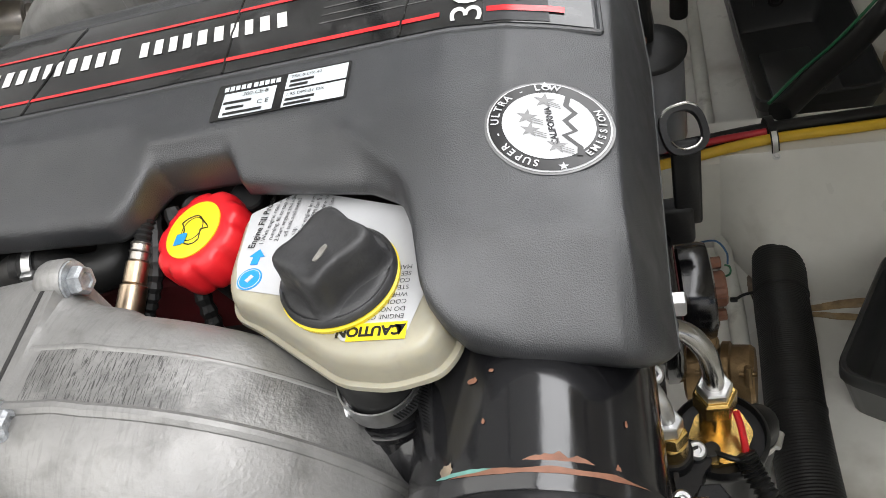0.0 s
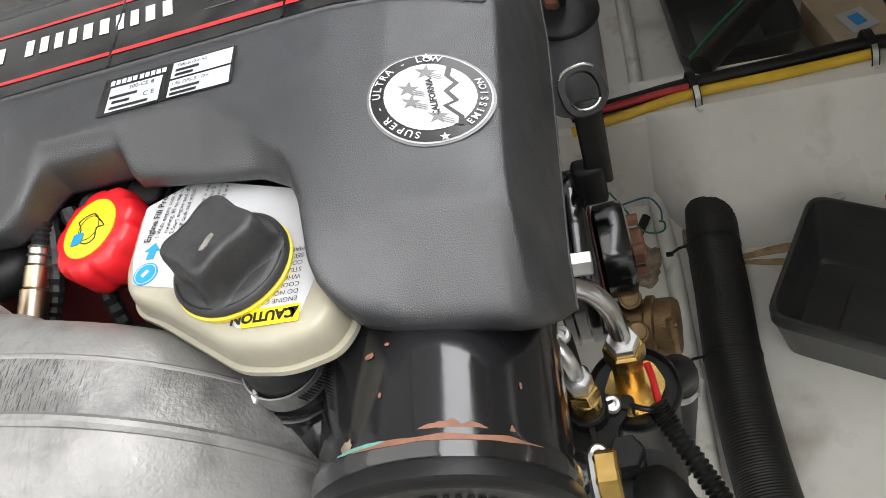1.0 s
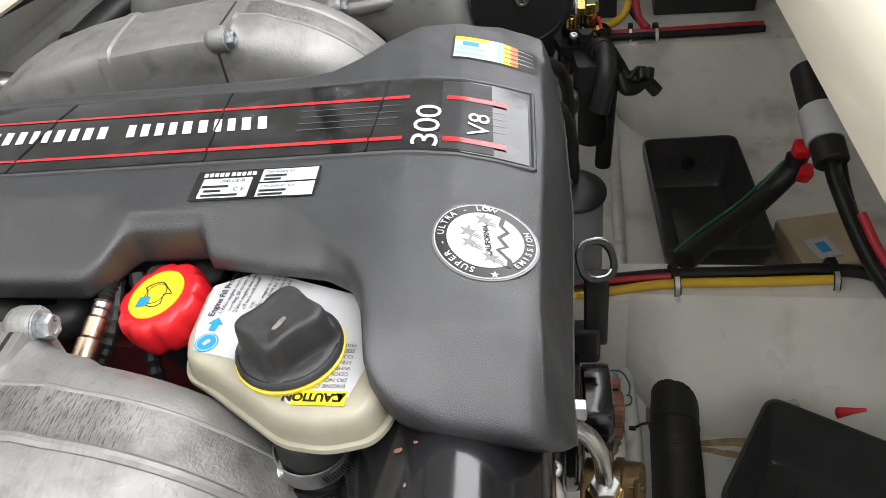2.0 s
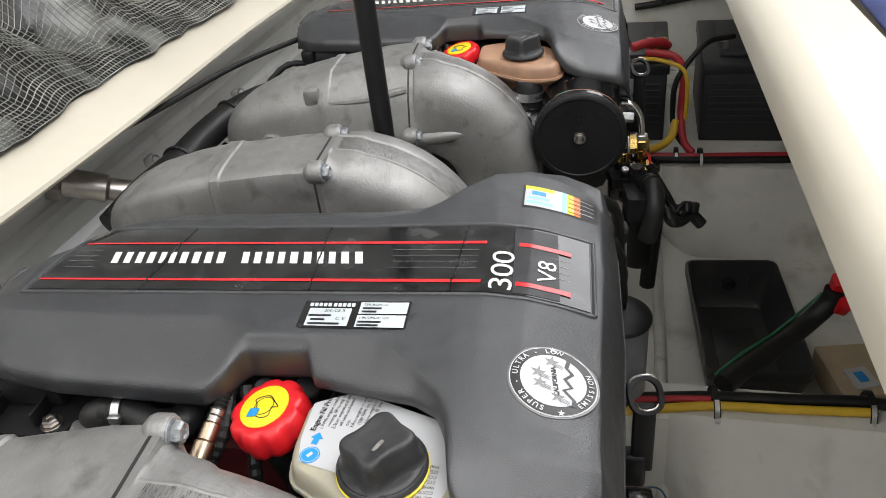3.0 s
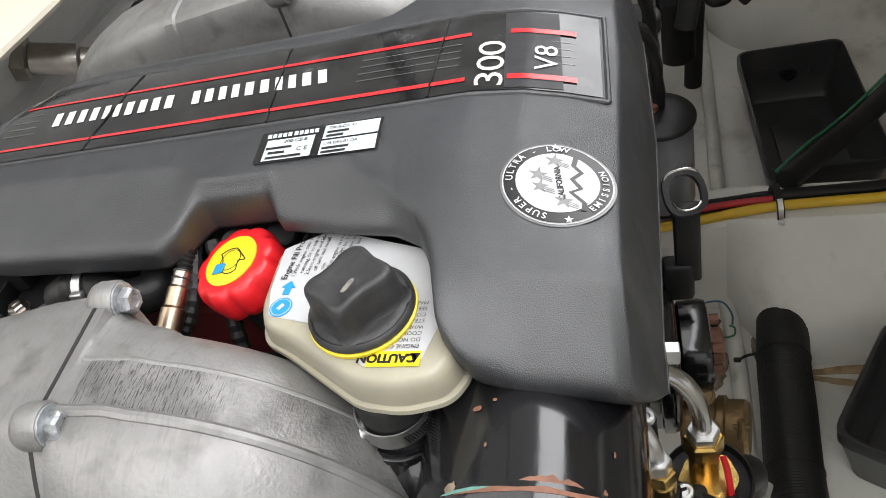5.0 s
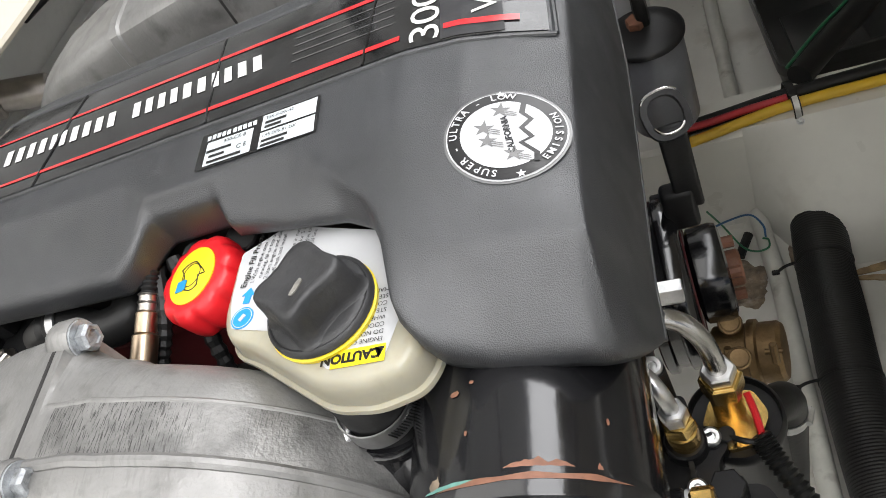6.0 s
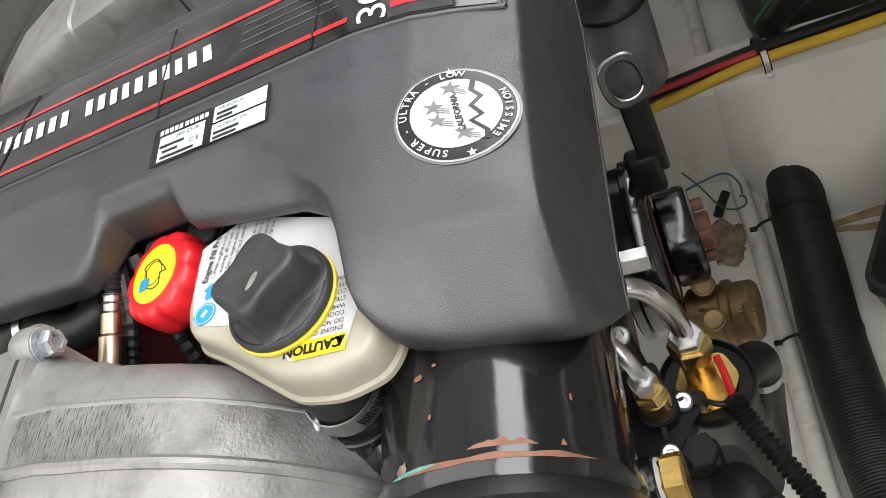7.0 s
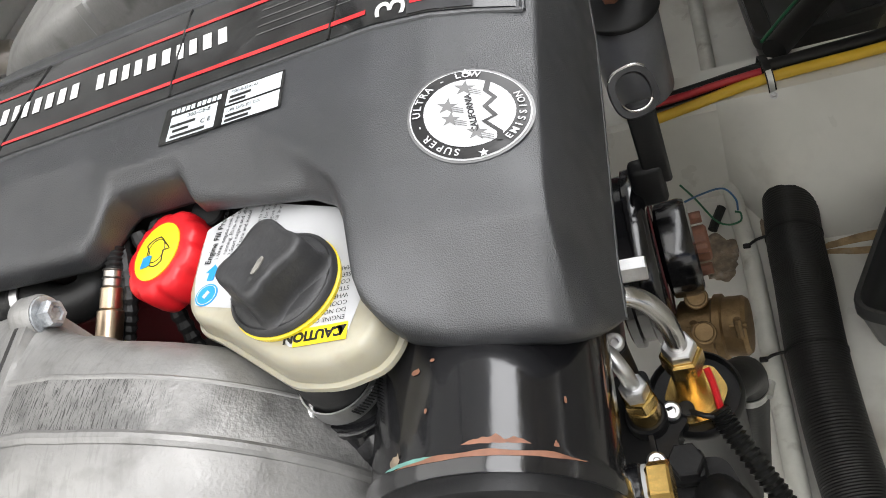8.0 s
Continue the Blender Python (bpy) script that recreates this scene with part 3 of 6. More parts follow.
def build_cover(engine):
    bm = bmesh.new()
    xs = sorted(set([-0.636, -0.633, -0.629] + list(np.arange(-0.625, 0.005, 0.0035)) + [0.007, 0.0095, 0.0115, 0.013, 0.0145, 0.017, 0.02, 0.0225, 0.025, 0.0275, 0.030, 0.032, 0.0335, 0.035, 0.0358]))
    rows = []
    for x in xs:
        rows.append([Vector((x - 0.012 * min(1.0, max(0.0, (x + 0.02) / 0.04)) * min(1.0, max(0.0, (0.04 - y) / 0.22)), y, z)) for y, z in resample(cover_section(x), 120)])
    last = [Vector((v.x + 0.001, v.y * 0.99, min(v.z, 0.712))) for v in rows[-1]]
    first = [Vector((-0.638, v.y, min(v.z, 0.772))) for v in rows[0]]
    loft(bm, [first] + rows + [last], False, False, False)
    bmesh.ops.recalc_face_normals(bm, faces=bm.faces[:])
    cover = part("cover", bm, M_COVER, engine, "black grained plastic engine cover, dusty", 50)
    sol = cover.modifiers.new("thick", "SOLIDIFY")
    sol.thickness, sol.offset = 0.0035, -1.0

    # long glossy nameplate with a raised border
    PN, PF = -0.028, 0.088
    panel = [(-0.578, PN), (-0.002, PN), (-0.002, PF), (-0.556, PF)]
    # the grey patch round the V8 is a reflection put in as colour
    film("nameplate_film", cover, "glossy black film, creased and lifting at its edges, with a painted grey sheen", [M_FILM, M_FILM_GREY],
         lambda b: (drape(b, panel, on_cover(0.0008), 0.006, 0), drape(b, [(-0.074, PN + 0.002), (-0.030, PN + 0.002), (-0.034, PF - 0.002), (-0.078, PF - 0.002)], on_cover(0.0012), 0.004, 1)))
    bm = bmesh.new()
    loop = [(-0.584, PN - 0.004), (0.002, PN - 0.004), (0.002, PF + 0.004), (-0.560, PF + 0.004)]
    for (a, b) in zip(loop, loop[1:] + loop[:1]):
        n = max(3, int((Vector(a) - Vector(b)).length / 0.012))
        tube(bm, [Vector((a[0] + (b[0] - a[0]) * i / n, a[1] + (b[1] - a[1]) * i / n, cover_z(a[0] + (b[0] - a[0]) * i / n, a[1] + (b[1] - a[1]) * i / n))) for i in range(n + 1)], 0.0022, 8, 1)
    part("nameplate_border", bm, M_COVER, cover)
    for y in (0.055, -0.012):
        film("red_stripe", cover, "red stripe on the nameplate", M_RED_INK,
             lambda b: (drape(b, [(-0.558 - (0.055 - y) * 0.25, y - 0.0014), (-0.105, y - 0.0026), (-0.105, y + 0.0026), (-0.556 - (0.055 - y) * 0.25, y + 0.0014)], on_cover(0.0014), 0.01),
                        drape(b, [(-0.072, y - 0.0032), (-0.020, y - 0.0036), (-0.020, y + 0.0036), (-0.072, y + 0.0032)], on_cover(0.0018), 0.006)))

    for i in range(4):
        y = 0.010 + i * 0.0105
        for x0, x1 in ((-0.20, -0.112), (-0.559, -0.525 - i * 0.002), (-0.040, -0.021)):
            film("pinstripe", cover, "", M_LINE_INK, lambda b: drape(b, [(x0, y - 0.0003), (x1, y - 0.0003), (x1, y + 0.0003), (x0, y + 0.0003)], on_cover(0.0013), 0.012))

    # slanted white print
    def blocks(b):
        widths = (0.028, 0.027, 0.024, 0.028, 0.028, 0.0, 0.027, 0.026, 0.029, 0.026, 0.029)
        x = -0.512
        for w in widths:
            if w == 0.0:
                x += 0.014
                continue
            y0, y1, s = 0.016, 0.0375, -0.005
            x0, x1 = x + 0.0045, x + w - 0.0015
            k = (x1 - x0) * 0.36
            for a0, a1 in ((x0, x0 + k), (x1 - k, x1)):
                drape(b, [(a0, y0), (a1, y0), (a1 + s, y1), (a0 + s, y1)], on_cover(0.0014), 0.012)
            x += w
    film("nameplate_print", cover, "slanted white print on the nameplate", M_WHITE_INK, blocks)
    film("model_number", cover, "white model number 300", M_WHITE_INK,
         lambda b: lettering(b, "300", 0.0385, pose(-0.0755, -0.026, 0, 0, 0, 90) @ Matrix.Diagonal((1.25, 0.82, 1, 1)), 0, "LEFT", 0, 0.92, 0, bend_on_cover(0.0015)))
    film("cylinder_number", cover, "white lettering V8", M_WHITE_INK,
         lambda b: lettering(b, "V8", 0.0285, pose(-0.0345, -0.003, 0, 0, 0, 90) @ Matrix.Diagonal((1.15, 0.9, 1, 1)), 0, "LEFT", 0, 1.0, 0, bend_on_cover(0.0022)))

    # creases where the film has lifted
    for x0, x1 in ((-0.452, -0.440), (-0.272, -0.281), (-0.134, -0.128)):
        bm = bmesh.new()
        n = 14
        pts = []
        for i in range(n + 1):
            y = PN + (PF - PN) * i / n
            x = x0 + (x1 - x0) * i / n + 0.0012 * noise.noise((x0 * 50, i * 0.7, 0))
            pts.append(Vector((x, y, cover_z(x, y) + 0.0010)))
        tube(bm, pts, 0.0011, 6, 2)
        part("film_crease", bm, M_FILM, cover, "lifted crease in the film")

    # silver data plate
    def data_plate(b):
        f = on_cover(0.0009)
        drape(b, rounded([(-0.269, -0.081), (-0.166, -0.081), (-0.166, -0.044), (-0.269, -0.044)], 0.002), f, 0.01, 0)
        f2 = on_cover(0.0013)
        drape(b, [(-0.262, -0.079), (-0.221, -0.079), (-0.221, -0.055), (-0.262, -0.055)], f2, 0.01, 1)
        drape(b, [(-0.214, -0.062), (-0.168, -0.062), (-0.168, -0.046), (-0.214, -0.046)], f2, 0.01, 1)
        drape(b, [(-0.214, -0.080), (-0.168, -0.080), (-0.168, -0.064), (-0.214, -0.064)], f2, 0.01, 1)
        for i in range(10):
            x = -0.263 + i * 0.0044 + (0.001 if i > 4 else 0)
            drape(b, [(x, -0.0525), (x + 0.0034, -0.0525), (x + 0.0030, -0.0475), (x - 0.0004, -0.0475)], f2, 0.02, 1)
        g = bend_on_cover(0.0017)
        for body, x, y, s in (("300-CE-B", -0.247, -0.0605, 0.0052), ("C E", -0.234, -0.0715, 0.0062), ("TSK-8-DX-42", -0.211, -0.0512, 0.0042), ("1.95 DPS-B1 DX", -0.212, -0.0695, 0.0042)):
            lettering(b, body, s, pose(x, y, 0), 2, "LEFT", 0, 1.0, 0, g)
        for x, y, w in ((-0.261, -0.0665, 0.022), (-0.258, -0.0720, 0.014), (-0.259, -0.0775, 0.030), (-0.211, -0.0560, 0.018), (-0.211, -0.0605, 0.014), (-0.212, -0.0745, 0.022), (-0.212, -0.0790, 0.020)):
            drape(b, [(x, y), (x + w, y), (x + w, y + 0.0026), (x, y + 0.0026)], on_cover(0.0016), 0.03, 2)
    film("data_plate", cover, "black data plate with three silver label fields", [M_FILM, M_LABEL, M_BLACK_INK], data_plate)

    # round emission sticker
    CX, CY = -0.0340, -0.1285

    def emission(b):
        circ = lambda r, n=44: [(CX + r * math.cos(2 * math.pi * i / n), CY + r * math.sin(2 * math.pi * i / n)) for i in range(n)]
        drape(b, circ(0.0378), on_cover(0.0006), 0.006, 0)
        drape(b, circ(0.0362), on_cover(0.0010), 0.006, 2)
        drape(b, circ(0.0352), on_cover(0.0014), 0.006, 1)
        drape(b, circ(0.0271), on_cover(0.0018), 0.005, 2)
        g = bend_on_cover(0.0022)

        def around(body, mid, step, size, r=0.0290, flip=False):
            for i, ch in enumerate(body):
                a = mid + (step * ((len(body) - 1) / 2 - i)) * (-1 if flip else 1)
                if ch == " ":
                    continue
                ra = radians(a)
                rr = r + (size * 0.68 if flip else 0)
                m = Matrix.Translation((CX + rr * math.cos(ra), CY + rr * math.sin(ra), 0)) @ pose(0, 0, 0, 0, 0, a + (90 if flip else -90))
                lettering(b, ch, size, m, 2, "CENTER", 0, 1, 0, g, 0.00015)
        around("SUPER - ULTRA - LOW", 168, 9.6, 0.0067)
        around("EMISSION", -12, 9.6, 0.0062, flip=True)
        for a in (92, -78):
            drape(b, star(CX + 0.0335 * math.cos(radians(a)), CY + 0.0335 * math.sin(radians(a)), 0.0032, 20), on_cover(0.0022), 0.01, 2)
        for dx, dy, r in ((-0.002, 0.0195, 0.0068), (-0.0125, 0.0055, 0.0068), (-0.011, -0.0050, 0.0062), (0.004, -0.0170, 0.0066)):
            drape(b, star(CX + dx, CY + dy, r, 10, 0.38), on_cover(0.0022), 0.01, 3)
            for k in range(3):
                y0 = CY + dy - 0.001 - k * 0.0016
                drape(b, [(CX + dx + 0.002, y0), (CX + dx + 0.0095, y0 - 0.0028), (CX + dx + 0.0095, y0 - 0.0022), (CX + dx + 0.002, y0 + 0.0007)], on_cover(0.0023), 0.01, 3)
        lettering(b, "CALIFORNIA", 0.0054, pose(CX + 0.0050, CY - 0.0165, 0, 0, 0, 97), 4, "LEFT", 0, 1, 0, g, 0.0002)
        # the dark band that crosses the middle
        line = [(0.0125, 0.026), (0.0105, 0.016), (0.0155, 0.010), (0.0095, 0.003), (0.0150, -0.005), (0.0085, -0.009), (0.0170, -0.018), (0.0165, -0.0245)]
        for (ax, ay), (bx, by) in zip(line, line[1:]):
            w = 0.0017
            drape(b, [(CX + ax - w, CY + ay), (CX + bx - w, CY + by), (CX + bx + w, CY + by), (CX + ax + w, CY + ay)], on_cover(0.0021), 0.01, 1)
    film("emission_sticker", cover, "round black and white emission sticker with stars", [M_LINE_INK, M_BLACK_INK, M_PAPER, M_LINE_INK, M_FILM_GREY], emission)

    # colour warning label on the far shoulder, in a shallow frame
    X0, X1, Y0, Y1 = -0.072, 0.006, 0.137, 0.183
    q = lambda u0, v0, u1, v1: [(X0 + (X1 - X0) * u, Y0 + (Y1 - Y0) * v) for u, v in ((u0, v0), (u1, v0), (u1, v1), (u0, v1))]
    label = film("colour_label", cover, "coloured warning label in a dark frame", M_BLACK_INK, lambda b: drape(b, q(-0.03, -0.05, 1.03, 1.05), on_cover(0.0006), 0.006))
    for r, mat, lift in (((0, 0, 0.42, 0.82), M_PAPER, 0.0012), ((0, 0.82, 0.42, 1), M_YELLOW, 0.0012), ((0.02, 0.12, 0.40, 0.26), M_SKYBLUE, 0.0015), ((0.05, 0.36, 0.36, 0.48), M_SKYBLUE, 0.0015),
                         ((0.10, 0.56, 0.3, 0.76), M_BLUE, 0.0015), ((0.42, 0, 0.53, 1), M_PAPER, 0.0012), ((0.53, 0, 0.60, 1), M_SKYBLUE, 0.0012), ((0.60, 0, 0.70, 1), M_YELLOW, 0.0012), ((0.70, 0, 0.79, 1), M_ORANGE, 0.0012)):
        film("label_field", label, "", mat, lambda b: drape(b, q(*r), on_cover(lift), 0.008))
    for k in range(8):
        film("print_bar", label, "", M_PAPER if k % 2 else M_BLACK_INK, lambda b: drape(b, q(0.62, 0.08 + k * 0.11, 0.98, 0.11 + k * 0.11), on_cover(0.0018), 0.02))
    return cover


TANK = [(-0.254, -0.186), (-0.248, -0.206), (-0.228, -0.217), (-0.166, -0.2620), (-0.135, -0.2675), (-0.106, -0.2610), (-0.0955, -0.245), (-0.092, -0.19), (-0.12, -0.15), (-0.21, -0.115), (-0.252, -0.13)]


def build_tank(engine):
    out = rounded(TANK, 0.010)
    rows = []
    for k, z in ((0.020, 0.7905), (0.011, 0.7902), (0.007, 0.788), (0.005, 0.783), (0.0025, 0.7705), (0.003, 0.769), (-0.0008, 0.7685), (-0.0012, 0.767), (-0.0012, 0.7645), (0.0015, 0.7625), (0.004, 0.760),
                 (0.010, 0.756), (0.020, 0.750), (0.028, 0.742), (0.032, 0.700), (0.035, 0.672), (0.043, 0.668)):
        rows.append([Vector((x, y, z)) for x, y in inset(out, k)])
    bm = bmesh.new()
    loft(bm, list(reversed(rows)))
    tank = part("coolant_tank", bm, M_TANK, engine, "cream translucent plastic coolant tank", 40)
    Z = 0.7910
    flat = lambda lift: (lambda x, y: Z + lift)
    C = Vector((-0.1655, -0.2050, 0))

    def sheet(b):
        drape(b, rounded([(-0.243, -0.176), (-0.238, -0.200), (-0.19, -0.214), (-0.1585, -0.2485), (-0.121, -0.2465), (-0.108, -0.205), (-0.106, -0.18), (-0.125, -0.152), (-0.208, -0.120), (-0.243, -0.135)], 0.003), flat(0), 0.05, 0)
        at = lambda x, y, a: pose(x, y, Z + 0.0007, 0, 0, a)
        lettering(b, "Engine Fill Procedure", 0.0068, at(-0.2330, -0.1680, 82), 1, bold=0.0001)
        for i, body in enumerate(("1.With engine cool and not", "  running, fill to top of", "2.Start engine and idle", "  off tank and install", "  cap.", "3.Run engine in neutral at", "  1500 RPM for 5 min", "4.Allow engine to cool,", "  tank to fill line")):
            lettering(b, body, 0.0046, at(-0.2270 + i * 0.0052, -0.1660 + i * 0.0006, 82), 1)
        A = pose(-0.2290, -0.1755, 0, 0, 0, -8)
        plate(b, [tuple((A @ Vector((x, y, 0))).to_2d()) for x, y in ((-0.0026, -0.0065), (0.0026, -0.0065), (0.0026, 0.0), (0.0056, 0.0), (0.0, 0.0062), (-0.0056, 0.0), (-0.0026, 0.0))], Z + 0.0001, Z + 0.0006, 2)
        lathe(b, (-0.2300, -0.1935, Z), (0, 0, 1), [(0.0085, 0), (0.0085, 0.0006), (0.0005, 0.0006)], 28, 2)
        torus(b, (-0.2300, -0.1935, Z + 0.0006), (0, 0, 1), 0.0073, 0.0003, 24, 4, 0)
        box(b, (-0.2300, -0.1935, Z + 0.0008), (0.0055, 0.0030, 0.0004), 0.0, 1, pose(0, 0, 0, 0, 0, 50), mi=0)
        # caution field, read from the other side
        m = Matrix.Translation((-0.1400, -0.2425, Z + 0.0004)) @ pose(0, 0, 0, 0, 0, 177)
        plate(b, [tuple((m @ Vector(p)).to_2d()) for p in ((-0.0190, -0.0045, 0), (0.0165, -0.0045, 0), (0.0165, 0.0070, 0), (-0.0190, 0.0070, 0))], Z + 0.0001, Z + 0.0005, 3)
        lettering(b, "CAUTION", 0.0088, m @ pose(0.0035, -0.0018, 0.0004), 1, "CENTER", bold=0.0004)
        plate(b, [tuple((m @ Vector(p)).to_2d()) for p in ((-0.0185, -0.0025, 0), (-0.0120, -0.0025, 0), (-0.0152, 0.0050, 0))], Z + 0.0003, Z + 0.0008, 1)
        for i, body in enumerate(("ENGINE COOLANT", "DO NOT OPEN THE", "COOLANT FILLER CAP", "WHEN ENGINE IS WARM", "STEAM OR HOT", "COOLANT MAY", "SEE OWNER'S", "MANUAL")):
            lettering(b, body, 0.0044, m @ pose(-0.0165, -0.0095 - i * 0.0050, 0.0004), 1)
    film("tank_label", tank, "white instruction label with a yellow caution field", [M_PAPER, M_BLACK_INK, M_BLUE, M_YELLOW], sheet)

    bm = bmesh.new()
    lettering(bm, "MAX", 0.011, pose(-0.2145, -0.2075, 0.735, 90, 0, -33), 0, bold=0.0003, depth=0.0003)
    lettering(bm, "MIN", 0.011, pose(-0.2065, -0.2115, 0.708, 90, 0, -33), 0, bold=0.0003, depth=0.0003)
    part("level_marks", bm, M_TIMBER, tank, "MAX and MIN moulded on the tank")
    bm = bmesh.new()
    lathe(bm, (C.x, C.y, 0.7902), (0, 0, 1), [(0.034, 0), (0.0370, 0.0008), (0.0376, 0.0040), (0.035, 0.0055)], 48)
    part("cap_gasket", bm, M_YELLOW, tank, "yellow ring under the coolant cap")
    bm = bmesh.new()
    lathe(bm, (C.x, C.y, 0.7950), (0, 0, 1), [(0.0345, 0), (0.0368, 0.0012), (0.0366, 0.0045), (0.0345, 0.0062), (0.0333, 0.0056), (0.0325, 0.0066), (0.028, 0.0072)], 56)
    rows = []
    turn = radians(49)
    for sx, sy, z in ((0.0350, 0.0325, 0.8015), (0.0330, 0.0300, 0.8030), (0.0316, 0.0286, 0.807), (0.0308, 0.0276, 0.814), (0.0304, 0.0270, 0.8220), (0.0294, 0.0260, 0.8258), (0.0274, 0.0240, 0.8280), (0.0228, 0.0196, 0.8284), (0.0206, 0.0174, 0.8275), (0.008, 0.008, 0.8272)):
        row = []
        for i in range(64):
            a = 2 * math.pi * i / 64
            ca, sa = math.cos(a), math.sin(a)
            x = 0.87 * sx * math.copysign(abs(ca) ** 0.44, ca)
            y = 0.87 * sy * math.copysign(abs(sa) ** 0.44, sa)
            # hollowed flanks leave four soft ears
            y *= 1 - 0.17 * math.exp(-((x + 0.004) / (sx * 0.40)) ** 2) * min(1.0, abs(sa) * 1.5)
            x *= 1 - 0.10 * math.exp(-(y / (sy * 0.45)) ** 2) * min(1.0, abs(ca) * 1.5)
            row.append(Vector((C.x + x * math.cos(turn) - y * math.sin(turn), C.y + x * math.sin(turn) + y * math.cos(turn), z)))
        rows.append(row)
    loft(bm, rows, True, False, True)
    cap = part("coolant_cap", bm, M_CAP, tank, "dusty black rubber coolant cap with a worn grip", 50)
    bm = bmesh.new()
    blob = [(0.0062 * (0.6 + 0.7 * abs(noise.noise((i * 0.9, 3, 0)))) * math.cos(i * 0.45) * 0.8, 0.0095 * (0.6 + 0.7 * abs(noise.noise((i * 0.9, 7, 0)))) * math.sin(i * 0.45)) for i in range(14)]
    plate(bm, [(-0.163 + x * 0.6 + y * 0.5, -0.213 + y * 0.9) for x, y in blob], 0.8260, 0.8282)
    part("bare_patch", bm, material("scuffed_rubber", (0.2, 0.19, 0.17), 0.8, vary=0.3, vscale=150), tank, "scuffed bare patch on the cap")
    return tank


def build_oil_cap(engine):
    ax = Vector((-0.19, -0.10, 1)).normalized()
    bm = bmesh.new()
    o = Vector((-0.290, -0.1375, 0.787)) - ax * 0.0285
    lathe(bm, o, ax, [(0.0315, -0.004), (0.0350, -0.001), (0.0362, 0.006), (0.0362, 0.0190), (0.0345, 0.0245), (0.0315, 0.0275), (0.0270, 0.0284), (0.0245, 0.0280)], 96, 0,
          wave=lambda a: 1.03 - 0.085 * (0.5 + 0.5 * math.cos(9 * a)) ** 3)
    cap = part("oil_filler_cap", bm, M_RED_CAP, engine, "red plastic oil filler cap with lobed edge", 50)
    bm = bmesh.new()
    t = Matrix.Translation(o + ax * 0.0283) @ ax.to_track_quat("Z", "Y").to_matrix().to_4x4()
    lathe(bm, o + ax * 0.0278, ax, [(0.0235, 0), (0.0235, 0.0012), (0.0225, 0.0016)], 40, 0)
    torus(bm, o + ax * 0.0294, ax, 0.0095, 0.0004, 28, 5, 1)
    pts = [(-0.012, -0.006), (-0.004, -0.006), (0.004, -0.010), (0.012, -0.006), (0.014, 0.002), (0.006, 0.006), (0.010, 0.012), (0.0, 0.010), (-0.008, 0.008), (-0.012, 0.0), (-0.012, -0.006)]
    tube(bm, [t @ Vector((x, y, 0.0013)) for x, y in pts], 0.0005, 5, 2, 1)
    part("cap_disc", bm, [M_YELLOW, M_BLACK_INK], cap, "yellow disc with an oil can outline")
    bm = bmesh.new()
    for i in range(4):
        plate(bm, rounded([(-0.0135 + i * 0.0020, -0.012 + (i % 2) * 0.002), (-0.0095 + i * 0.002, -0.012), (-0.0085 + i * 0.002, -0.0035), (-0.0125 + i * 0.002, -0.0025)], 0.001), 0.0014 + 0.0001 * i, 0.0018 + 0.0001 * i, 0, t @ pose(0, 0, 0, 0, 0, 58))
    part("blue_paint_mark", bm, M_BLUE, cap, "dab of blue paint")
    bm = bmesh.new()
    rod(bm, o - ax * 0.09, o + ax * 0.002, 0.024, 24)
    part("filler_neck", bm, M_PLASTIC, engine)
    return cap


RISER = [(0.092, 0.082), (-0.028, 0.082), (-0.046, 0.058), (-0.062, 0.040), (-0.086, -0.030), (-0.080, -0.078), (0.062, -0.080), (0.094, -0.030)]
RN = 72


def riser_reach(a):
    """How far the riser's cast section, flat on top, reaches from its middle at the angle a."""
    best = 9.0
    c, d = math.cos(a), math.sin(a)
    for (x0, z0), (x1, z1) in zip(RISER, RISER[1:] + RISER[:1]):
        nx, nz = z1 - z0, x0 - x1
        if nx * x0 + nz * z0 < 0:
            nx, nz = -nx, -nz
        q = nx * c + nz * d
        if q > 1e-9:
            best = min(best, (nx * x0 + nz * z0) / q)
    return best


def round_reach(a):
    """The same for the smooth bend."""
    c, d = abs(math.cos(a)), abs(math.sin(a))
    return 1.0 / ((c / 0.081) ** 3.0 + (d / 0.083) ** 3.0) ** (1 / 3.0)


def riser_ring(side, p, t, k, w):
    """A ring about p across t: w = 1 for the cast section, 0 for the smooth bend."""
    n = Vector((-t.z, 0, t.x))
    cy = 0.027 + side * 0.309
    raw = [riser_reach(2 * math.pi * j / RN) for j in range(RN)]
    row = []
    for j in range(RN):
        a = 2 * math.pi * j / RN
        r1 = (raw[j - 1] + 2 * raw[j] + raw[(j + 1) % RN]) / 4
        r = (r1 * w + round_reach(a) * (1 - w)) * k
        row.append(Vector((0, cy, 0)) + p + Vector((0, -side * r * math.cos(a), 0)) + n * (r * math.sin(a)))
    return row


